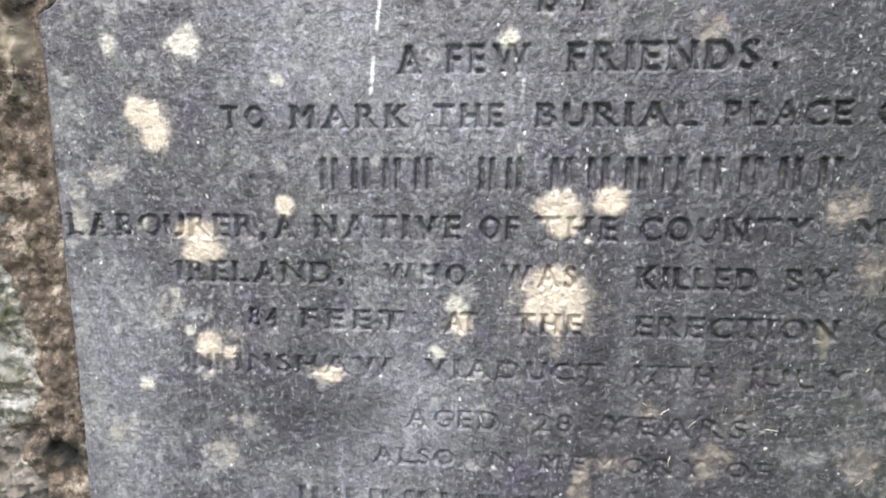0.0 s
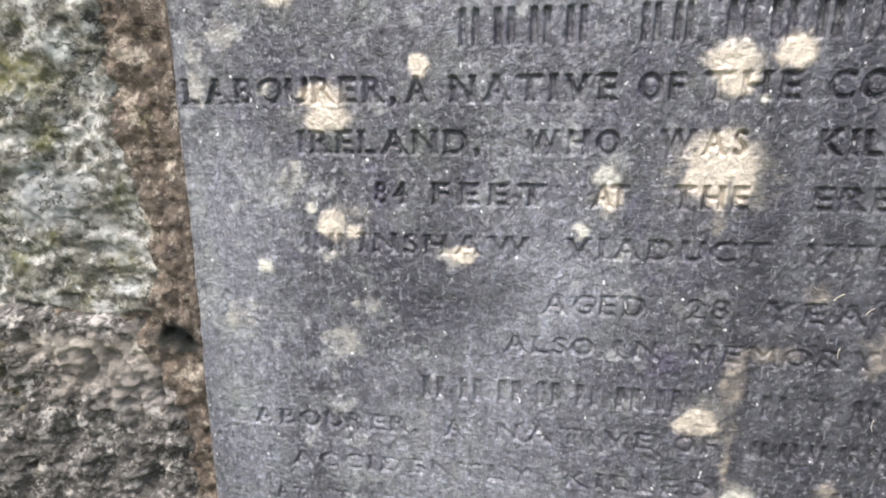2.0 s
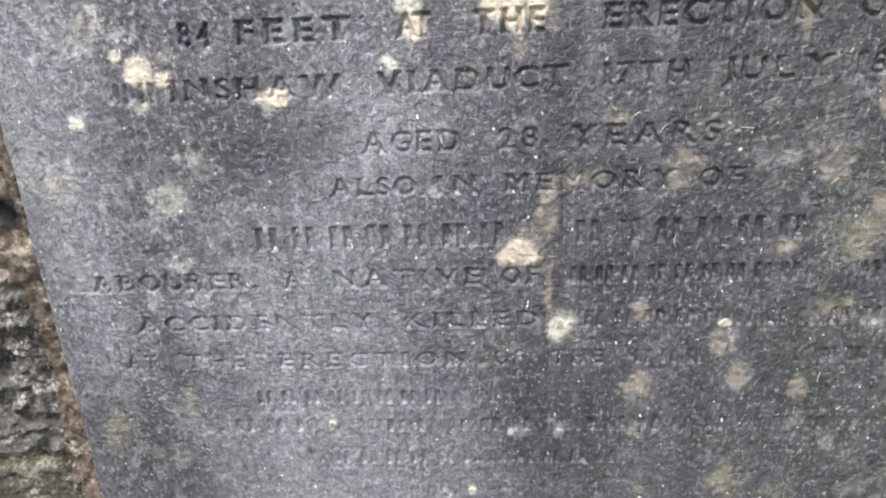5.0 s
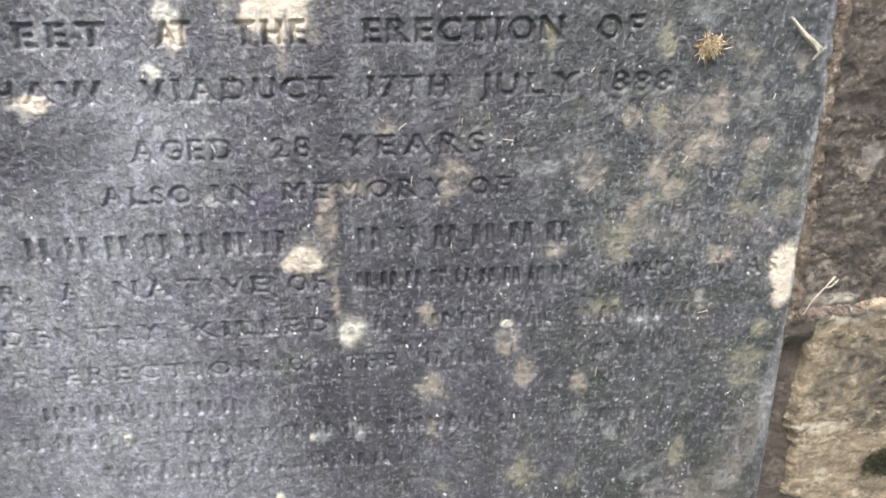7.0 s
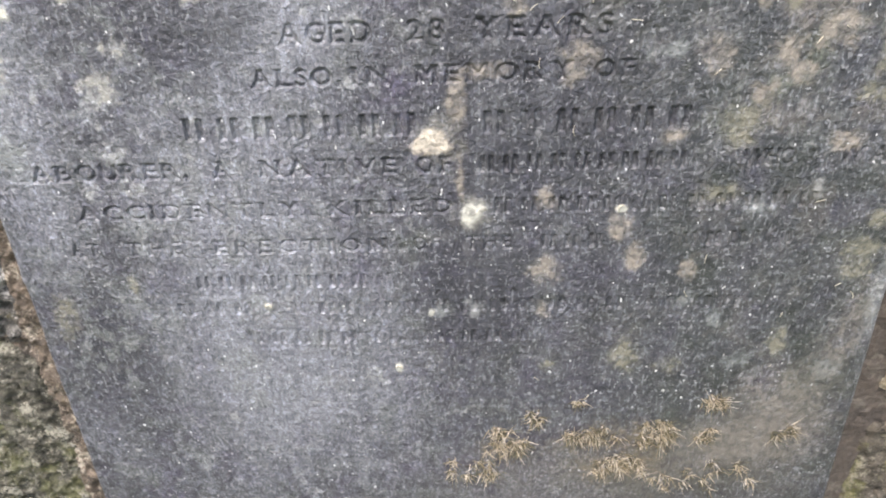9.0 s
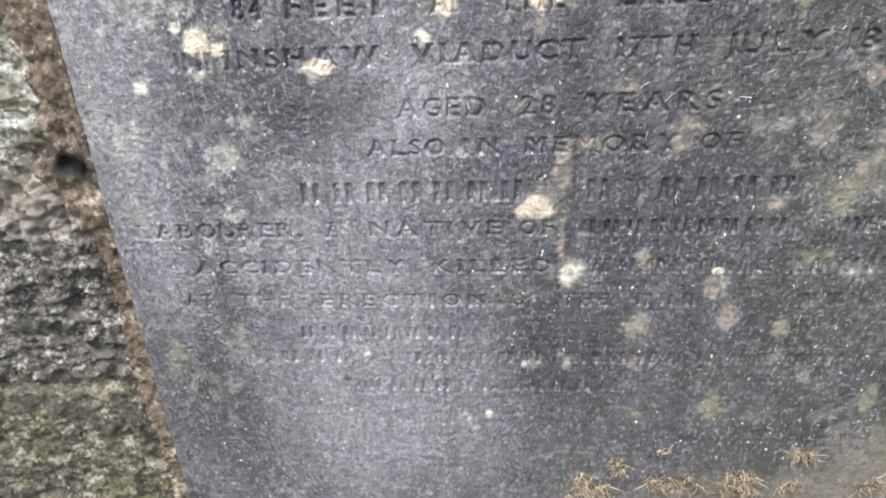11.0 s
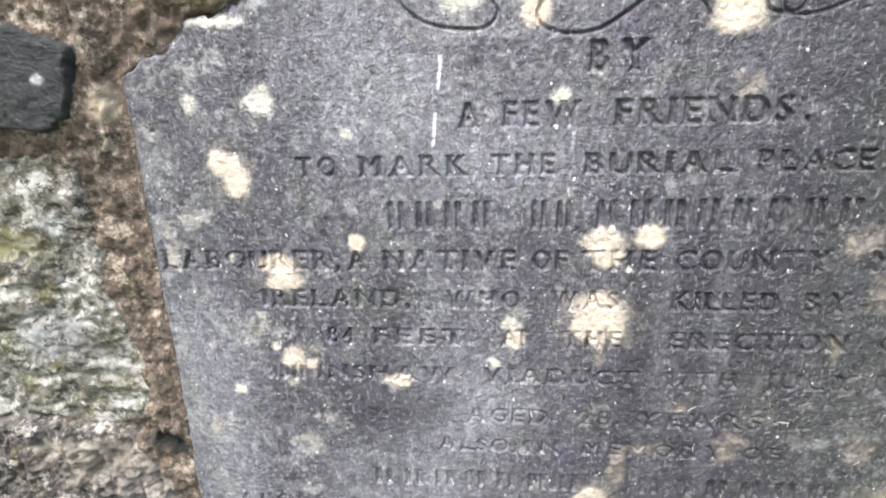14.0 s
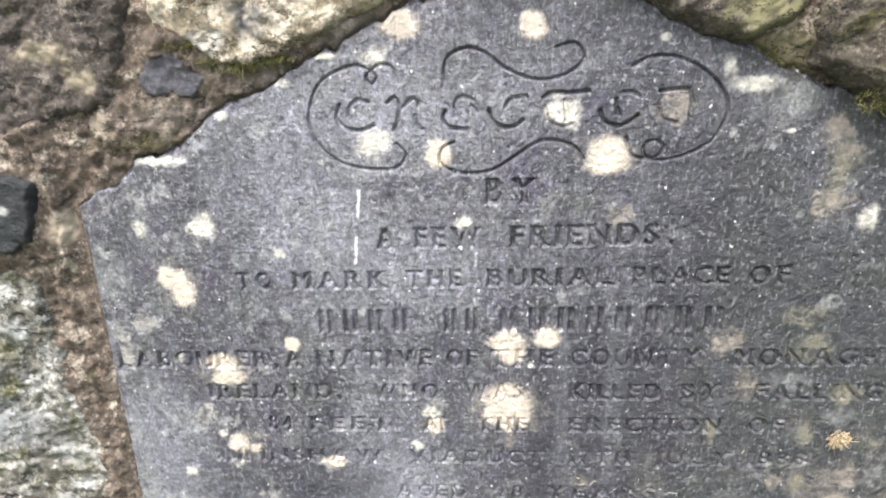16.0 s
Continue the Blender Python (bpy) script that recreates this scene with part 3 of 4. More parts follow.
DARK_SPOTS = [(0.155, 0.40, 0.032, 0.22), (0.255, 0.36, 0.025, 0.20), (0.38, 0.38, 0.04, 0.08), (0.33, 0.42, 0.04, 0.10), (0.29, 0.70, 0.09, 0.06), (0.13, 0.48, 0.025, 0.20), (0.17, 0.76, 0.06, 0.05), (0.25, 0.99, 0.10, 0.05), (0.24, 0.72, 0.12, 0.10), (-0.26, 0.30, 0.06, 0.10), (0.20, 0.60, 0.11, 0.20), (0.31, 0.71, 0.22, 0.20), (0.33, 0.66, 0.16, 0.12), (0.34, 0.78, 0.14, 0.05), (0.17, 0.66, 0.05, 0.05), (0.40, 0.66, 0.05, 0.03), (0.16, 0.545, 0.05, 0.02), (-0.25, 0.98, 0.03, 0.03), (-0.24, 0.80, 0.04, 0.04), (-0.12, 0.62, 0.08, 0.05),
              (0.10, 0.37, 0.03, 0.10), (0.30, 0.94, 0.07, 0.05), (0.36, 0.68, 0.12, 0.06), (0.21, 0.64, 0.08, 0.09), (0.36, 0.775, 0.12, 0.05), (0.46, 0.76, 0.10, 0.20), (0.30, 0.86, 0.16, 0.08)]


def left_edge(z):
    return -0.314 - 0.031 * (0.95 - z)


def right_edge(z):
    return 0.517 + 0.045 * (0.95 - z)


def top_edge(x):
    """The head: a low gable with a rounded crown, on square shoulders."""
    a = np.abs(x - 0.106)
    return np.minimum(1.130 - 0.9 * a * a, 1.163 - 0.485 * a) + 0.008 * fbm(x, 0 * x, 0.05, 3, 8) + 0.007 * fbm(x, 0 * x, 0.017, 3, 9)


def row_heights():
    """Rows of the carved face: fine where it is lettered, coarser at the blank foot."""
    return np.concatenate([np.arange(0.0, 0.06, 0.006), np.arange(0.06, 0.29, 0.0016), np.arange(0.29, 1.0895, 0.00098), np.linspace(1.0895, 1.123, 28)])


def build_headstone():
    stone = new("headstone")
    tagged(stone, "weathered dark grey engraved headstone set flush in a rubble wall", "headstone")
    rows, cols = row_heights(), np.linspace(0, 1, 900)
    u, v = np.meshgrid(cols, rows)
    z = v.copy()
    x = left_edge(v) + u * (right_edge(v) - left_edge(v))
    up = v > 0.90
    z[up] = 0.90 + (v[up] - 0.90) / 0.223 * (top_edge(x[up]) - 0.90)
    x = left_edge(z) + u * (right_edge(z) - left_edge(z))
    fi, fj = (x - X0) / RES, (z - Z0) / RES
    i, j = np.clip(fi.astype(int), 0, RW - 2), np.clip(fj.astype(int), 0, RH - 2)
    a, b = fi - i, fj - j
    depth = (cut[j, i] * (1 - a) + cut[j, i + 1] * a) * (1 - b) + (cut[j + 1, i] * (1 - a) + cut[j + 1, i + 1] * a) * b
    wear = np.clip(1.0 - 0.1 * smooth(0.65, 0.5, z) + (0.5 + 0.5 * smooth(0.65, 0.5, z)) * fbm(x, z, 0.03, 3, 5), 0.3, 1.2)
    y = 0.0043 * depth * wear
    # weathered face: shallow waves, pits and grit
    y = y + 0.0011 * fbm(x, z, 0.12, 3, 11) + 0.0003 * fbm(x, z, 0.009, 3, 12) + 0.00042 * (1.0 + 0.8 * fbm(x, z, 0.05, 3, 17)) * fbm(x, 0.8 * z, 0.0032, 2, 13)
    pits = smooth(0.42, 0.7, fbm(x, z, 0.006, 2, 14))
    y = y + 0.0004 * pits
    # worn arrises
    edge = np.minimum(np.minimum(u, 1 - u) * 0.86, top_edge(x) - z)
    edge = edge + 0.003 * fbm(x, z, 0.03, 3, 15)
    y = y + 0.003 * (1 - smooth(0, 0.005, edge)) ** 2 + 0.004 * smooth(0.3, 0.6, fbm(x, z, 0.05, 3, 16)) * (1 - smooth(0, 0.02, edge))
    stain = np.zeros((*x.shape, 4))
    # pale bloom and dark zones, with some of the sheen put into the colour
    blobs(x, z, BLOOM_SPOTS, (0.25, 0.255, 0.278), 0.6, stain, 100, 0.6, 1.1)
    blobs(x, z, DARK_SPOTS, (0.026, 0.025, 0.032), 0.68, stain, 150, 0.45, 1.1)
    # rain runs: pale and dark streaks down the face
    run = fbm(x, z * 0.07, 0.05, 4, 41, 0.6) + 0.35 * fbm(x, z, 0.06, 3, 42)
    for colour, m in (((0.27, 0.275, 0.29), smooth(0.05, 0.6, run) * 0.22), ((0.030, 0.029, 0.040), smooth(-0.05, -0.6, run) * 0.36)):
        m = m[..., None]
        stain = np.concatenate([stain[..., :3] * (1 - m) + np.array(colour) * m, np.maximum(stain[..., 3:], m)], -1)
    # a green-brown film towards the damp side
    damp = smooth(0.14, 0.40, x + 0.10 * fbm(x, z, 0.12, 4, 18)) * (0.5 + 0.35 * fbm(x, z, 0.03, 3, 19))
    damp = np.clip(1.15 * damp, 0, 0.8)[..., None]
    stain = np.concatenate([stain[..., :3] * (1 - damp) + np.array((0.030, 0.036, 0.025)) * damp, np.maximum(stain[..., 3:], damp)], -1)
    stain[..., 3] = np.minimum(stain[..., 3], 0.72)
    for k, (ax, az, bx, bz) in enumerate(((-0.041, 0.962, -0.051, 0.888), (0.067, 0.926, 0.062, 0.842))):
        t = np.clip((az - z) / (az - bz), 0, 1)
        d = np.abs(x - (ax + (bx - ax) * t) - 0.0012 * fbm(x, z, 0.012, 2, 21))
        m = smooth(0.0022, 0.0008, d) * ((z < az) & (z > bz)) * smooth(-0.25, 0.25, fbm(x, z, 0.008, 2, 22)) * (1.0, 0.7)[k]
        stain = np.concatenate([stain[..., :3] * (1 - m[..., None]) + 0.62 * m[..., None], np.maximum(stain[..., 3], m)[..., None]], -1)
    blobs(x, z, PALE_SPOTS, (0.25, 0.26, 0.25), 0.6, stain, 200, 0.7, 0.7, 0.6)
    thin = smooth(0.15, 0.38, fbm(x, z, 0.028, 5, 83, 0.65)) * smooth(0.12, -0.12, x + 0.1 * fbm(x, z, 0.1, 2, 84))
    thin = (0.5 * thin)[..., None]
    stain = np.concatenate([stain[..., :3] * (1 - thin) + np.array((0.25, 0.26, 0.24)) * thin, np.maximum(stain[..., 3:], thin)], -1)
    rng = np.random.default_rng(77)
    rosettes = []
    while len(rosettes) < 120:
        cx, cz = rng.uniform(-0.33, 0.54), rng.uniform(0.12, 1.09)
        if rng.uniform() < (0.9 if cx < 0.05 and cz > 0.5 else 0.12):
            size = 0.003 + 0.009 * rng.uniform() ** 2
            rosettes.append((cx, cz, size * rng.uniform(0.8, 1.3), size))
    blobs(x, z, rosettes, (0.31, 0.31, 0.30), 0.65, stain, 1200, 0.95, 0.5, 0.85)
    blobs(x, z, [(0.30, 0.11, 0.20, 0.07), (0.46, 0.17, 0.08, 0.06)], (0.15, 0.134, 0.115), 0.6, stain, 250, 0.5, 0.9, 0.4)
    blobs(x, z, GREY_SPOTS, (0.36, 0.345, 0.305), 0.8, stain, 330, 0.8, 0.45, 0.75)
    # broken brownish and greenish crusts on the damp side, and a pale rim along its edge
    field = smooth(0.22, 0.36, x + 0.05 * fbm(x, z, 0.08, 3, 51)) * smooth(0.20, 0.28, z) * smooth(0.74, 0.64, z + 0.04 * fbm(x, z, 0.08, 3, 52))
    for colour, size, seed, share in (((0.23, 0.20, 0.165), 0.045, 53, 0.5), ((0.12, 0.126, 0.08), 0.06, 54, 0.5), ((0.27, 0.265, 0.25), 0.016, 55, 0.35)):
        m = (share * field * (0.45 + 0.55 * smooth(0.46, 0.54, z)) * smooth(0.05, 0.38, fbm(x, z, size, 5, seed, 0.65)))[..., None]
        stain = np.concatenate([stain[..., :3] * (1 - m) + np.array(colour) * m, np.maximum(stain[..., 3:], m)], -1)
    rim = (0.6 * smooth(0.012, 0.003, right_edge(z) - x + 0.012 * fbm(x, z, 0.03, 3, 56)) * smooth(0.18, 0.26, z))[..., None]
    stain = np.concatenate([stain[..., :3] * (1 - rim) + np.array((0.30, 0.30, 0.29)) * rim, np.maximum(stain[..., 3:], rim)], -1)
    blobs(x, z, [(0.27, 0.160, 0.06, 0.022), (0.33, 0.165, 0.03, 0.025), (0.30, 0.118, 0.06, 0.02), (0.17, 0.150, 0.035, 0.015)], (0.19, 0.15, 0.095), 0.6, stain, 270, 0.8, 0.8, 0.6)
    blobs(x, z, [(0.48, 0.225, 0.06, 0.05), (0.515, 0.30, 0.022, 0.05), (0.44, 0.16, 0.07, 0.04)], (0.23, 0.205, 0.175), 0.55, stain, 280, 0.8, 0.9, 0.6)
    blobs(x, z, TAN_SPOTS, (0.275, 0.24, 0.20), 0.85, stain, 300, 0.6, 0.6, 0.6)
    blobs(x, z, OLIVE_SPOTS, (0.21, 0.196, 0.145), 0.8, stain, 400, 0.7, 0.7, 0.65)
    blobs(x, z, HALO_SPOTS, (0.24, 0.225, 0.19), 0.5, stain, 450, 0.6, 0.5, 0.7)
    white = blobs(x, z, WHITE_SPOTS, (0.60, 0.58, 0.50), 0.9, stain, 500, 0.45, 0.55, 0.3)
    cream = blobs(x, z, CREAM_SPOTS, (0.60, 0.525, 0.425), 0.95, stain, 600, 0.3, 0.36, 0.10)
    blobs(x, z, DARK_CENTRES, (0.09, 0.085, 0.08), 0.7, stain, 650, 0.4, 0.6, 0.3)
    # sparse small flecks
    fleck = smooth(0.22, 0.5, fbm(x, z, 0.016, 4, 31, 0.6)) * smooth(-0.3, 0.35, fbm(x, z, 0.11, 2, 32))
    fleck = (fleck * 0.7)[..., None] * (1 - stain[..., 3:])
    stain = np.concatenate([stain[..., :3] * (1 - fleck) + np.array((0.29, 0.285, 0.275)) * fleck, np.maximum(stain[..., 3:], fleck)], -1)
    label = np.zeros((len(rows) - 1, len(cols) - 1), np.int32)
    jc, ic = np.clip(j[:-1, :-1] + 1, 0, RH - 1), np.clip(i[:-1, :-1] + 1, 0, RW - 1)
    label[:] = np.where(cut[jc, ic] > 0.12, owner[jc, ic], 0)
    names = [("slab", "")] + [(n, "") for n in letters]
    for group, text in ((white, "whitish crust of lichen and chipped edge stone"), (cream, "cream-coloured crust of lichen")):
        for r, m in group:
            y[r] -= m * 0.0005
            names.append(("lichen_chip_patch", text))
            view = label[r.start:min(r.stop, label.shape[0])]
            inside = m[:view.shape[0], :-1] > 0.5
            view[inside] = len(names) - 1
    pts = np.stack([x, y, z], -1)
    nrm = grid_normals(pts).reshape(-1, 3)
    flat, st, fc, lab = pts.reshape(-1, 3), stain.reshape(-1, 4), quads(*x.shape), label.ravel()
    order = np.argsort(lab, kind="stable")
    ids, starts = np.unique(lab[order], return_index=True)
    slab = None
    for k, group in zip(ids, np.split(order, starts[1:])):
        used, inv = np.unique(fc[group], return_inverse=True)
        faces = inv.reshape(-1, 4)
        name, text = names[k]
        if slab is None:
            me = mesh_of("slab", flat[used], faces, st[used], nrm[used])
            slab = part("slab", me, SLAB, stone)
        else:
            part(name, mesh_of(name, flat[used], faces, st[used], nrm[used]), SLAB, slab, text)
    # the body behind the carved face
    rim = np.concatenate([pts[0, :], pts[1:, -1], pts[-1, -2::-1], pts[-2:0:-1, 0]])
    n = len(rim)
    back = rim.copy()
    back[:, 1] = 0.09
    mid = np.array([[0.106, 0.09, 0.5]])
    ring = np.arange(n)
    nxt = (ring + 1) % n
    side = np.stack([nxt, ring, ring + n, nxt + n], -1)
    lid = np.stack([nxt + n, ring + n, np.full(n, 2 * n), np.full(n, 2 * n)], -1)[:, :3]
    me = bpy.data.meshes.new("slab_body")
    me.from_pydata(np.concatenate([rim, back, mid]).tolist(), [], side.tolist() + lid.tolist())
    part("slab_body", me, SLAB, stone)
    return stone


build_headstone()


# ---- the rubble wall ----
def inside_distance(x, z, poly):
    """Signed distance to a polygon: negative inside."""
    p = np.array(poly)
    q = np.roll(p, -1, 0)
    best, wind = np.full(x.shape, 9.0), np.zeros(x.shape, bool)
    for (ax, az), (bx, bz) in zip(p, q):
        ex, ez = bx - ax, bz - az
        t = np.clip(((x - ax) * ex + (z - az) * ez) / (ex * ex + ez * ez), 0, 1)
        best = np.minimum(best, np.hypot(x - ax - t * ex, z - az - t * ez))
        if az != bz:
            wind ^= ((az > z) != (bz > z)) & (x < (bx - ax) * (z - az) / (bz - az) + ax)
    return np.where(wind, -best, best)


def stone_block(poly, y_top, y_foot, relief, mat, seed, label, parent, cell=0.0020, rounding=0.009, big=0.05, small=0.016, spots=()):
    """One stone of the wall: a rough dressed face inside a polygon, falling back into the mortar at its rim."""
    p = np.array(poly)
    lo, hi = p.min(0) - 0.006, p.max(0) + 0.006
    x, z = np.meshgrid(np.arange(lo[0], hi[0], cell), np.arange(lo[1], hi[1], cell))
    d = inside_distance(x, z, poly) + 0.006 * fbm(x, z, 0.035, 3, seed) + 0.002 * fbm(x, z, 0.006, 2, seed + 3)
    t = (z - p[:, 1].min()) / (p[:, 1].max() - p[:, 1].min())
    y = y_foot + (y_top - y_foot) * t
    wx, wz = x + 0.012 * fbm(x, z, 0.05, 3, seed + 5), z + 0.012 * fbm(x, z, 0.05, 3, seed + 6)
    ridge = 1 - 2 * np.abs(fbm(wx, wz * 1.2, 0.03, 5, seed + 9, 0.62))
    rough = 0.8 * facets(wx * 0.85, wz * 1.2, big, seed + 7) + 0.35 * facets(wx * 0.9, wz * 1.2, small, seed + 8) + 0.7 * (ridge - 0.5)
    rough = rough - 0.55 * smooth(0.35, 0.65, fbm(x, z * 1.3, 0.018, 3, seed + 12))
    rough = rough + 0.12 * fbm(x, z, 0.005, 2, seed + 10)
    y = y - relief * (rough - 0.15)
    fall = np.clip((d + rounding) / rounding, 0, 2.5)
    y = y + np.where(fall > 0, 0.012 * fall ** 2, 0)
    stain = np.zeros((*x.shape, 4))
    for spot, colour in spots:
        blobs(x, z, [spot], colour, 0.9, stain, seed + 60, 0.5, 0.6, 0.55)
    keep = (d[:-1, :-1] < 0.004).ravel()
    fc = quads(*x.shape)[keep]
    used, inv = np.unique(fc, return_inverse=True)
    pts, faces = np.stack([x, y, z], -1).reshape(-1, 3)[used], inv.reshape(-1, 4)
    st = stain.reshape(-1, 4)[used]
    pts, faces, ids = skirt(pts, faces, 0.14)
    st = np.concatenate([st, st[ids]])
    return part("stone", mesh_of("stone", pts, faces, st), mat, parent, label)


white, cream, tan = (0.62, 0.60, 0.54), (0.66, 0.56, 0.38), (0.42, 0.36, 0.25)
STONES = (
    ([(-0.62, 0.910), (-0.386, 0.911), (-0.360, 0.922), (-0.349, 0.952), (-0.344, 0.978), (-0.39, 1.000), (-0.62, 1.004)], -0.022, -0.018, 0.002, DARK_SLATE, 11,
      "smooth dark slate stone", dict(rounding=0.004, spots=[((-0.3735, 0.9535, 0.006, 0.005), (0.85, 0.85, 0.83))])),
    ([(-0.64, 0.582), (-0.50, 0.586), (-0.45, 0.583), (-0.372, 0.590), (-0.353, 0.63), (-0.356, 0.70), (-0.373, 0.76), (-0.372, 0.84), (-0.366, 0.875), (-0.40, 0.893), (-0.64, 0.897)], -0.004, 0.018, 0.008,
      PALE_STONE, 22, "pale grey rough stone with moss and white lichen", dict(spots=[((-0.45, 0.70, 0.05, 0.035), (0.29, 0.30, 0.30)), ((-0.40, 0.66, 0.022, 0.02), (0.42, 0.42, 0.40)), ((-0.47, 0.80, 0.05, 0.02), (0.14, 0.135, 0.05)), ((-0.490, 0.749, 0.017, 0.014), white), ((-0.410, 0.821, 0.012, 0.014), (0.5, 0.52, 0.5)), ((-0.40, 0.618, 0.02, 0.01), (0.6, 0.6, 0.58))])),
    ([(-0.66, 0.288), (-0.50, 0.296), (-0.360, 0.302), (-0.350, 0.42), (-0.353, 0.50), (-0.374, 0.556), (-0.392, 0.586), (-0.45, 0.590), (-0.50, 0.592), (-0.66, 0.590)], 0.012, 0.024, 0.016, GREY_STONE, 33,
      "dark grey rough-hewn stone with broken ridges", dict(big=0.055, small=0.02, spots=[((-0.44, 0.545, 0.08, 0.035), (0.25, 0.22, 0.185)), ((-0.40, 0.51, 0.04, 0.03), (0.27, 0.245, 0.22)), ((-0.46, 0.56, 0.05, 0.012), (0.40, 0.36, 0.30)), ((-0.392, 0.556, 0.012, 0.008), (0.6, 0.55, 0.46))])),
    ([(-0.66, 0.02), (-0.362, 0.02), (-0.356, 0.15), (-0.356, 0.285), (-0.40, 0.298), (-0.50, 0.294), (-0.66, 0.286)], 0.016, 0.024, 0.011, MOSSY_STONE, 44, "brown mossy rough stone", dict()),
    ([(-0.64, 1.016), (-0.36, 1.014), (-0.30, 1.036), (-0.262, 1.046), (-0.244, 1.075), (-0.222, 1.14), (-0.25, 1.26), (-0.64, 1.26)], -0.014, -0.006, 0.006, BROWN_STONE, 55,
      "dark brown stone with pale lichen", dict(spots=[((-0.278, 1.068, 0.013, 0.012), tan), ((-0.397, 1.059, 0.013, 0.008), tan), ((-0.31, 1.09, 0.03, 0.01), tan)])),
    ([(-0.216, 1.090), (-0.198, 1.094), (-0.172, 1.078), (-0.163, 1.064), (-0.180, 1.048), (-0.220, 1.047), (-0.236, 1.062)], -0.006, -0.002, 0.003, BLUE_STONE, 66,
      "smooth blue-grey stone set in the joint", dict(rounding=0.005)),
    # its dark spot is the shade of a hole, put into the colour
    ([(-0.206, 1.107), (-0.171, 1.084), (-0.150, 1.076), (-0.125, 1.071), (-0.10, 1.079), (-0.07, 1.094), (-0.03, 1.114), (0.03, 1.138), (0.02, 1.26), (-0.21, 1.26)], -0.012, -0.006, 0.008, QUARTZ, 77,
      "cream and white stone with a mossy underside", dict(spots=[((-0.122, 1.112, 0.022, 0.018), (0.05, 0.055, 0.07)), ((-0.16, 1.095, 0.018, 0.012), (0.62, 0.60, 0.55))])),
    ([(0.035, 1.150), (0.12, 1.146), (0.19, 1.124), (0.235, 1.099), (0.285, 1.078), (0.335, 1.10), (0.32, 1.26), (0.03, 1.26)], -0.022, -0.014, 0.007, BROWN_STONE, 88,
      "dark brown stone over the headstone", dict(spots=[((0.30, 1.10, 0.035, 0.022), (0.22, 0.21, 0.10)), ((0.20, 1.15, 0.04, 0.02), (0.05, 0.045, 0.035))])),
    ([(0.345, 1.062), (0.40, 1.024), (0.47, 0.992), (0.60, 0.965), (0.82, 0.965), (0.82, 1.26), (0.335, 1.26), (0.34, 1.1)], -0.034, -0.026, 0.008, BROWN_MOSSY, 99,
      "brown mossy stone overhanging the shoulder", dict()),
    ([(0.545, 0.446), (0.60, 0.444), (0.82, 0.446), (0.82, 0.945), (0.519, 0.945), (0.524, 0.80), (0.533, 0.62)], 0.008, 0.012, 0.004, BROWN_STONE, 110, "flat dark brown stone with lichen specks", dict(rounding=0.004, spots=[((0.585, 0.462, 0.03, 0.006), (0.5, 0.46, 0.38)), ((0.592, 0.60, 0.010, 0.010), (0.30, 0.28, 0.26)), ((0.625, 0.625, 0.018, 0.02), (0.30, 0.25, 0.12))])),
    ([(0.560, 0.450), (0.62, 0.458), (0.84, 0.458), (0.84, 0.205), (0.635, 0.200), (0.582, 0.220), (0.580, 0.29), (0.572, 0.315), (0.570, 0.38)], 0.003, 0.012, 0.0032, SAND_STONE, 121,
      "pale sandy rough stone with dark moss", dict(big=0.07, rounding=0.005, spots=[((0.63, 0.40, 0.05, 0.03), (0.06, 0.05, 0.042)), ((0.665, 0.355, 0.05, 0.045), (0.06, 0.05, 0.042)), ((0.60, 0.36, 0.02, 0.03), (0.09, 0.075, 0.06)), ((0.60, 0.445, 0.05, 0.007), (0.42, 0.38, 0.31)), ((0.61, 0.315, 0.03, 0.008), (0.45, 0.40, 0.31)), ((0.686, 0.262, 0.022, 0.022), (0.02, 0.018, 0.01)), ((0.685, 0.186, 0.03, 0.012), (0.03, 0.03, 0.012))])),
    ([(0.580, 0.02), (0.84, 0.02), (0.84, 0.186), (0.62, 0.186), (0.585, 0.17)], 0.012, 0.02, 0.008, BROWN_MOSSY, 132, "dark mossy foot stone", dict()),
)


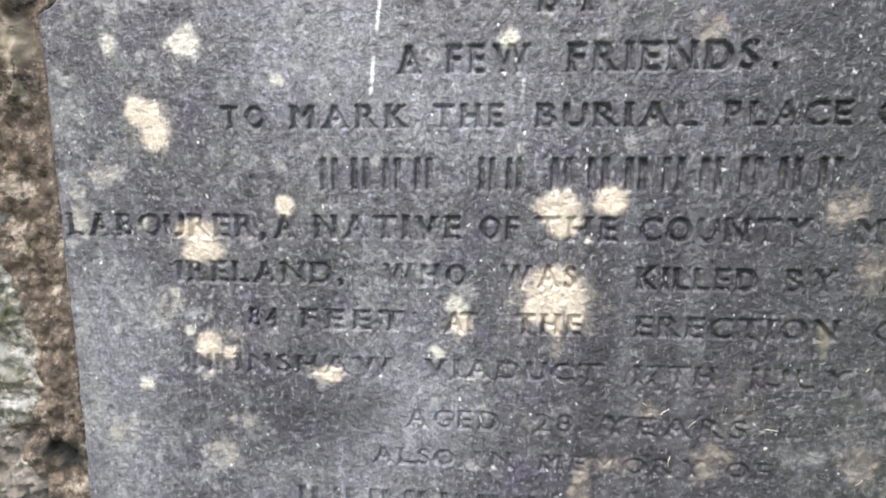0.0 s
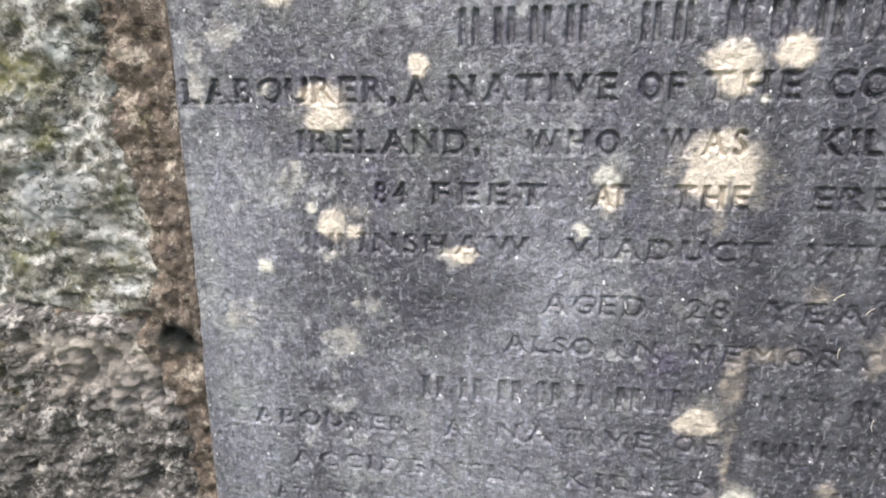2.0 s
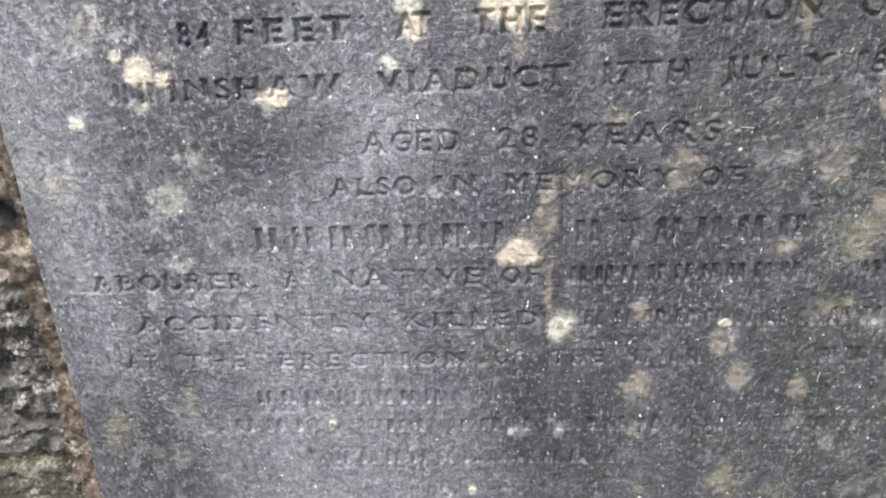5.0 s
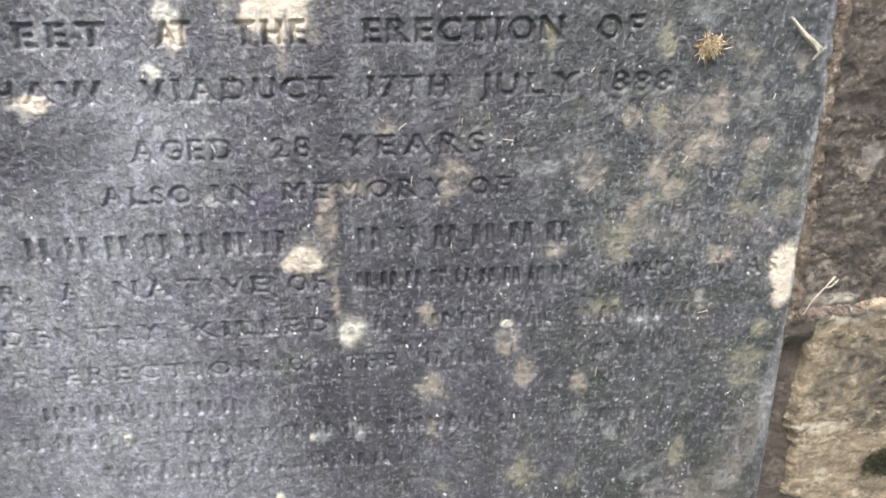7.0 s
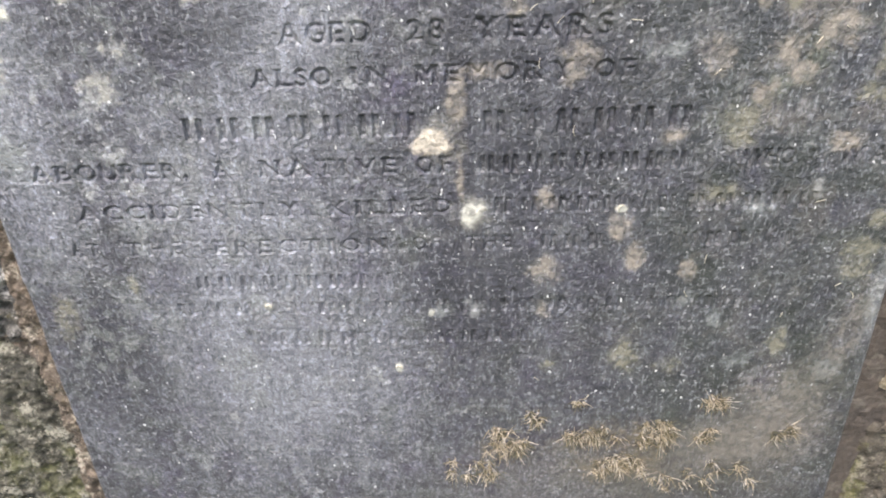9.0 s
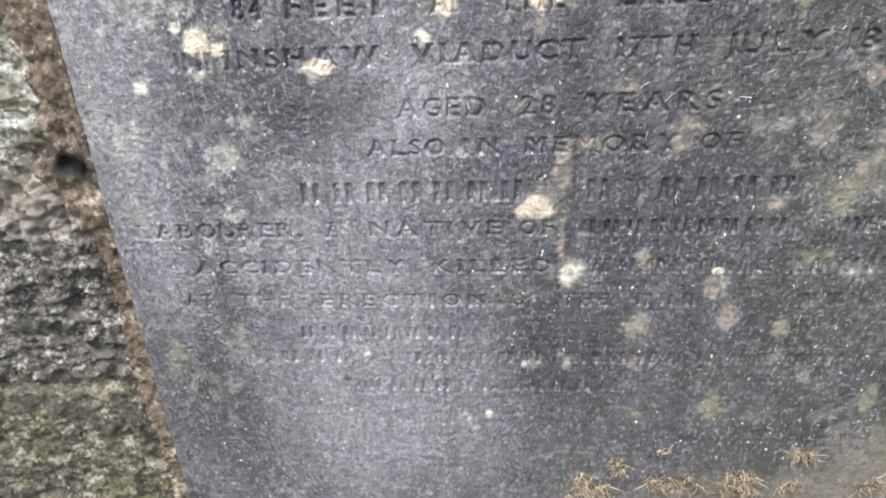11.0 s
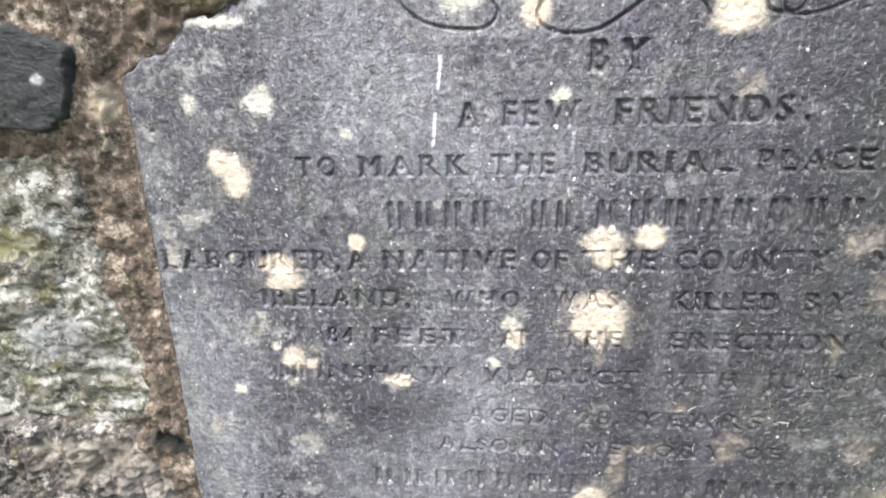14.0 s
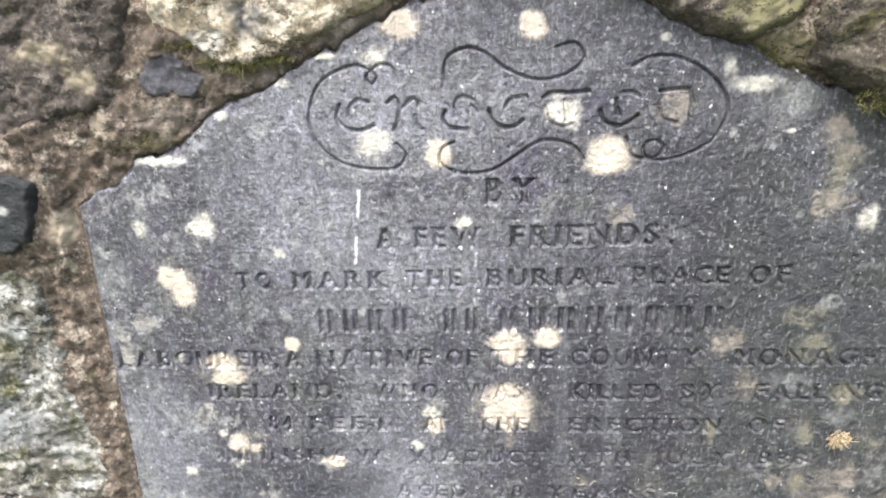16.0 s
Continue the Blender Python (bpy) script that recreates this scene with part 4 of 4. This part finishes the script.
def build_wall():
    xs = np.unique(np.concatenate([np.arange(-2.2, -0.62, 0.03), np.arange(-0.62, -0.29, 0.0018), np.arange(-0.29, 0.5, 0.0022), np.arange(0.5, 0.72, 0.0018), np.arange(0.72, 2.4, 0.03)]))
    zs = np.unique(np.concatenate([np.arange(0.0, 0.06, 0.02), np.arange(0.06, 1.2, 0.0027), np.arange(1.2, 1.9, 0.03)]))
    x, z = np.meshgrid(xs, zs)
    y = 0.004 + 0.006 * fbm(x, z, 0.05, 4, 71) + 0.007 * fbm(x, z, 0.011, 3, 72, 0.7) - 0.003 * facets(x, z, 0.011, 73) - 0.004 * facets(x, z, 0.027, 76)
    y = y + 0.014 * smooth(0.020, 0.006, np.abs(z - 0.588)) * smooth(-0.352, -0.372, x) + 0.012 * smooth(0.02, 0.006, np.abs(z - 0.296)) * smooth(-0.352, -0.372, x)
    joint = smooth(0.53, 0.545, x) * smooth(0.452, 0.44, z) * smooth(0.62, 0.60, x)
    y = y * (1 - 0.7 * joint) - 0.013 * smooth(0.87, 0.92, z) * smooth(-0.318, -0.335, x)
    # raked joint beside the slab, an open hole, and the bed behind the slab
    y = y + 0.016 * smooth(0.538, 0.548, x) * smooth(0.435, 0.40, z)
    y = y + 0.022 * smooth(1.0, 0.6, np.hypot((x + 0.350) / 0.019, (z - 0.573) / 0.014) + 0.5 * fbm(x, z, 0.015, 3, 74))
    y = y + 0.010 * smooth(0.62, 0.45, z) * smooth(0.0, -0.2, x)
    behind = smooth(0.001, 0.008, np.minimum(np.minimum(x - left_edge(z), right_edge(z) - x), top_edge(x) - z))
    near = np.maximum(np.maximum(left_edge(z) - x, x - right_edge(z)), z - top_edge(x))
    out = smooth(0.0, 0.035, near)
    y = y - out * (0.004 * smooth(0.95, 1.02, z) * smooth(0.1, -0.1, x) + 0.010 * smooth(0.98, 1.04, z) * smooth(0.1, 0.2, x))
    y = np.where(near < 0.006, np.maximum(np.minimum(y, 0.003 + 0.010 * smooth(0.62, 0.5, z)), 0.001), y) + 0.045 * behind
    y = y + 0.009 * smooth(0.005, 0.001, near) * smooth(-0.002, 0.0005, near) * smooth(0.96, 1.0, z)
    for poly, *_ in STONES:
        p = np.array(poly)
        xi = slice(*np.searchsorted(xs, (p[:, 0].min(), p[:, 0].max())))
        zi = slice(*np.searchsorted(zs, (p[:, 1].min(), p[:, 1].max())))
        y[zi, xi] += 0.06 * smooth(-0.006, -0.020, inside_distance(x[zi, xi], z[zi, xi], poly))
    pts, fc = np.stack([x, y, z], -1).reshape(-1, 3), quads(*x.shape)
    fc = fc[(near[:-1, :-1] > -0.04).ravel()]
    pts, fc, ids = skirt(pts, fc, 0.55)
    n = len(pts)
    corners = np.array([(a, 0.55, b) for a, b in ((xs[0], zs[0]), (xs[0], zs[-1]), (xs[-1], zs[-1]), (xs[-1], zs[0]))])
    pts, fc = np.concatenate([pts, corners]), np.concatenate([fc, [[n, n + 1, n + 2, n + 3]]])
    ids = np.concatenate([ids, [0, 0, 0, 0]])
    stain = np.zeros((*x.shape, 4))
    stain[..., :3], stain[..., 3] = (0.062, 0.050, 0.043), 0.8 * joint
    # the shade inside the open hole, put into the colour
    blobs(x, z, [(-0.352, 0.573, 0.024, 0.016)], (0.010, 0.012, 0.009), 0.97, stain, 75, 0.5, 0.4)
    blobs(x, z, [(-0.245, 1.012, 0.045, 0.013)], (0.10, 0.080, 0.035), 0.5, stain, 76, 0.6, 0.7, 0.6)
    blobs(x, z, [(-0.20, 1.035, 0.06, 0.016), (-0.12, 1.066, 0.05, 0.012), (-0.04, 1.10, 0.05, 0.012)], (0.22, 0.19, 0.165), 0.6, stain, 79, 0.6, 0.8, 0.5)
    blobs(x, z, [(0.31, 1.070, 0.04, 0.016), (0.38, 1.02, 0.03, 0.012)], (0.24, 0.22, 0.125), 0.7, stain, 80, 0.6, 0.7, 0.4)
    blobs(x, z, [(-0.273, 1.029, 0.011, 0.009), (-0.33, 0.93, 0.012, 0.02)], (0.48, 0.41, 0.31), 0.8, stain, 77, 0.5, 0.5, 0.4)
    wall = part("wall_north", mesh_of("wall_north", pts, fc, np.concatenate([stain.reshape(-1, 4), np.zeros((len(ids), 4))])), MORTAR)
    tagged(wall, "old rubble wall with crumbling brown lime mortar", "wall", kind="structure")
    for poly, *args, extra in STONES:
        stone_block(poly, *args, wall, **extra)
    return wall


build_wall()


# ---- moss, straw and ground ----
def tuft(name, spots, count, length, width, mat, seed, label, category):
    """Many short curled fibres growing out of the stone, in clumps."""
    rng = np.random.default_rng(seed)
    pts, faces = [], []
    for cx, cy, cz, rx, rz in spots:
        for _ in range(count):
            a, r = rng.uniform(0, 6.283), rng.uniform(0, 1) ** 0.7
            base = np.array([cx + rx * r * math.cos(a), cy + rng.uniform(0.0, 0.003), cz + rz * r * math.sin(a)])
            way = np.array([rng.normal(0, 0.7), -abs(rng.normal(0.6, 0.35)), rng.normal(-0.1, 0.7)])
            way /= np.linalg.norm(way)
            side = np.cross(way, rng.normal(size=3))
            side *= width / np.linalg.norm(side)
            bend, ln = rng.normal(size=3) * 0.4, length * rng.uniform(0.4, 1.1)
            n0 = len(pts)
            for k in range(4):
                t = k / 3
                c = base + way * ln * t + bend * ln * t * t
                s = side * (1 - 0.8 * t)
                up = np.cross(way, side) * (1 - 0.8 * t)
                pts += [c + s, c - 0.5 * s + 0.87 * up, c - 0.5 * s - 0.87 * up]
            for k in range(3):
                b = n0 + 3 * k
                faces += [(b, b + 1, b + 4, b + 3), (b + 1, b + 2, b + 5, b + 4), (b + 2, b, b + 3, b + 5)]
    me = mesh_of(name, np.array(pts), np.array(faces))
    return tagged(part(name, me, mat), label, category, kind="stuff")


def moss_places():
    """Ragged clumps of dead growth on the slab's foot."""
    rng = np.random.default_rng(8)
    places = []
    for cx, cz, rx, rz, n in ((0.265, 0.168, 0.032, 0.010, 14), (0.340, 0.172, 0.020, 0.018, 14), (0.302, 0.122, 0.036, 0.016, 14), (0.172, 0.152, 0.026, 0.012, 10), (0.161, 0.174, 0.010, 0.008, 4),
                              (0.200, 0.196, 0.010, 0.010, 4), (0.402, 0.217, 0.014, 0.007, 6), (0.395, 0.168, 0.010, 0.010, 4), (0.487, 0.173, 0.018, 0.008, 4), (0.127, 0.114, 0.030, 0.016, 8),
                              (0.246, 0.221, 0.004, 0.003, 1), (0.40, 0.105, 0.06, 0.025, 10)):
        for _ in range(2 * n):
            size = rng.uniform(0.002, 0.006)
            places.append((cx + rx * rng.uniform(-1, 1), 0.0, cz + rz * rng.uniform(-1, 1), size * rng.uniform(0.8, 1.8), size))
    return places


tuft("dry_moss", moss_places(), 24, 0.011, 0.00065, DRY_MOSS, 3, "dry yellow moss fringing the foot of the headstone", "moss")
tuft("moss_tuft", [(0.427, -0.001, 0.694, 0.011, 0.008), (0.424, -0.003, 0.692, 0.006, 0.004)], 240, 0.0065, 0.00055, GOLD_MOSS, 4, "small dry yellow moss tuft on the headstone", "moss")
tuft("green_moss", [(-0.25, -0.001, 1.012, 0.035, 0.009), (-0.186, -0.006, 1.094, 0.016, 0.004), (-0.160, -0.006, 1.079, 0.012, 0.004), (-0.135, -0.006, 1.074, 0.018, 0.003), (-0.105, -0.006, 1.079, 0.018, 0.003), (0.312, 0.002, 1.062, 0.028, 0.014), (0.40, -0.02, 1.03, 0.03, 0.012)],
     320, 0.006, 0.0005, GREEN_MOSS, 5, "olive green moss in the joints above the headstone", "moss")
tuft("dark_moss", [(0.672, 0.004, 0.272, 0.007, 0.005), (0.684, 0.004, 0.279, 0.008, 0.004), (0.691, 0.004, 0.266, 0.009, 0.008), (0.680, 0.004, 0.258, 0.006, 0.007), (0.700, 0.004, 0.252, 0.012, 0.006), (0.666, 0.004, 0.262, 0.003, 0.004), (0.664, 0.006, 0.185, 0.008, 0.004), (0.682, 0.006, 0.189, 0.010, 0.006), (0.700, 0.006, 0.194, 0.012, 0.005)], 200, 0.005, 0.0006, DARK_MOSS, 6,
     "dark brown moss cushions on the sandy wall stone", "moss")


def twig():
    """A bleached forked stalk lying against the slab."""
    cu = bpy.data.curves.new("stalk", "CURVE")
    cu.dimensions, cu.bevel_depth, cu.bevel_resolution = "3D", 0.0018, 2
    for pts in (((0.486, -0.003, 0.714, 0.5), (0.497, -0.005, 0.702, 1.0), (0.508, -0.004, 0.694, 1.3), (0.517, -0.002, 0.689, 0.7)),
                ((0.508, -0.004, 0.694, 1.0), (0.512, -0.006, 0.688, 0.8), (0.510, -0.003, 0.682, 0.5))):
        sp = cu.splines.new("POLY")
        sp.points.add(len(pts) - 1)
        for q, (a, b, c, r) in zip(sp.points, pts):
            q.co, q.radius = (a, b, c, 1), r
    ob = new("dry_stalk", cu)
    bpy.context.view_layer.update()
    me = bpy.data.meshes.new_from_object(ob.evaluated_get(bpy.context.evaluated_depsgraph_get()))
    bpy.data.objects.remove(ob)
    tagged(part("dry_stalk", me, STRAW), "bleached dry stalk caught on the headstone", "stalk")


twig()


def forked_stalk():
    """A thin pale stalk in the joint beside the slab."""
    cu = bpy.data.curves.new("stalk", "CURVE")
    cu.dimensions, cu.bevel_depth, cu.bevel_resolution = "3D", 0.0005, 2
    for pts in (((0.551, -0.002, 0.452, 0.6), (0.555, -0.004, 0.468, 0.9), (0.563, -0.006, 0.482, 1.2), (0.572, -0.004, 0.492, 1.6)),
                ((0.563, -0.006, 0.482, 1.0), (0.569, -0.006, 0.483, 1.2), (0.577, -0.003, 0.489, 0.6))):
        sp = cu.splines.new("POLY")
        sp.points.add(len(pts) - 1)
        for q, (a, b, c, rad) in zip(sp.points, pts):
            q.co, q.radius = (a, b, c, 1), rad
    ob = new("dry_stalk", cu)
    bpy.context.view_layer.update()
    me = bpy.data.meshes.new_from_object(ob.evaluated_get(bpy.context.evaluated_depsgraph_get()))
    bpy.data.objects.remove(ob)
    tagged(part("dry_stalk", me, STRAW), "thin pale forked stalk lying in the wall joint", "stalk")


forked_stalk()


def husk(x, z, size, turn):
    """A tiny curled husk stuck to the slab: an open half ring, thick in its middle."""
    pts, faces, n, k = [], [], 10, 7
    for i in range(n):
        a = math.pi * (i / (n - 1) * 1.15 - 0.08)
        rad = size * (0.10 + 0.20 * math.sin(math.pi * i / (n - 1)))
        for j in range(k):
            b = 2 * math.pi * j / k
            q = (size * math.cos(a) + rad * math.cos(b) * math.cos(a), size * math.sin(a) + rad * math.cos(b) * math.sin(a))
            pts.append((x + q[0] * math.cos(turn) - q[1] * math.sin(turn), -0.0006 - rad * 0.8 + rad * math.sin(b), z + q[0] * math.sin(turn) + q[1] * math.cos(turn)))
    for i in range(n - 1):
        for j in range(k):
            faces.append((i * k + j, i * k + (j + 1) % k, (i + 1) * k + (j + 1) % k, (i + 1) * k + j))
    me = mesh_of("plant_husk", np.array(pts), np.array(faces))
    tagged(part("plant_husk", me, STRAW), "tiny pale dried husk stuck to the headstone", "husk", "husks on the stone")


husk(-0.081, 0.353, 0.0032, 0.2)
husk(0.050, 0.272, 0.0034, -0.1)
husk(0.272, 0.457, 0.0034, 0.9)


def dry_bits():
    """Short bleached bits of grass clinging to the damp side of the slab."""
    rng = np.random.default_rng(12)
    pts, faces = [], []
    for _ in range(26):
        x, z = rng.uniform(0.16, 0.53), 0.18 + 0.5 * rng.uniform() ** 1.4
        ln, a, w = rng.uniform(0.003, 0.011), rng.normal(1.2, 0.7), rng.uniform(0.0003, 0.0006)
        dx, dz = math.cos(a), math.sin(a)
        n0, bow = len(pts), rng.normal(0, 0.25)
        for k in range(4):
            t = k / 3 - 0.5
            c = np.array([x + ln * (t * dx - bow * (t * t - 0.25) * dz), -0.0012 - 0.001 * (0.25 - t * t), z + ln * (t * dz + bow * (t * t - 0.25) * dx)])
            for b in (0.3, 2.4, 4.5):
                pts.append(c + w * np.array([-dz * math.cos(b), math.sin(b), dx * math.cos(b)]))
        for k in range(3):
            b = n0 + 3 * k
            faces += [(b, b + 1, b + 4, b + 3), (b + 1, b + 2, b + 5, b + 4), (b + 2, b, b + 3, b + 5)]
    me = mesh_of("dry_grass_bits", np.array(pts), np.array(faces))
    tagged(part("dry_grass_bits", me, STRAW), "bleached bits of dry grass clinging to the headstone", "grass bits", kind="stuff")


dry_bits()


def build_ground():
    step = np.unique(np.concatenate([-np.geomspace(0.3, 300, 40), [0.0], np.geomspace(0.3, 300, 40)]))
    x, y = np.meshgrid(step, step)
    z = 0.03 * fbm(x, y, 2.5, 3, 91) * smooth(0.4, 2.0, np.hypot(x, y)) + 0.004
    me = mesh_of("ground", np.stack([x, y, z], -1).reshape(-1, 3), quads(*x.shape))
    tagged(part("ground", me, GROUND), "rough short grass at the foot of the wall", "ground", kind="structure")


build_ground()
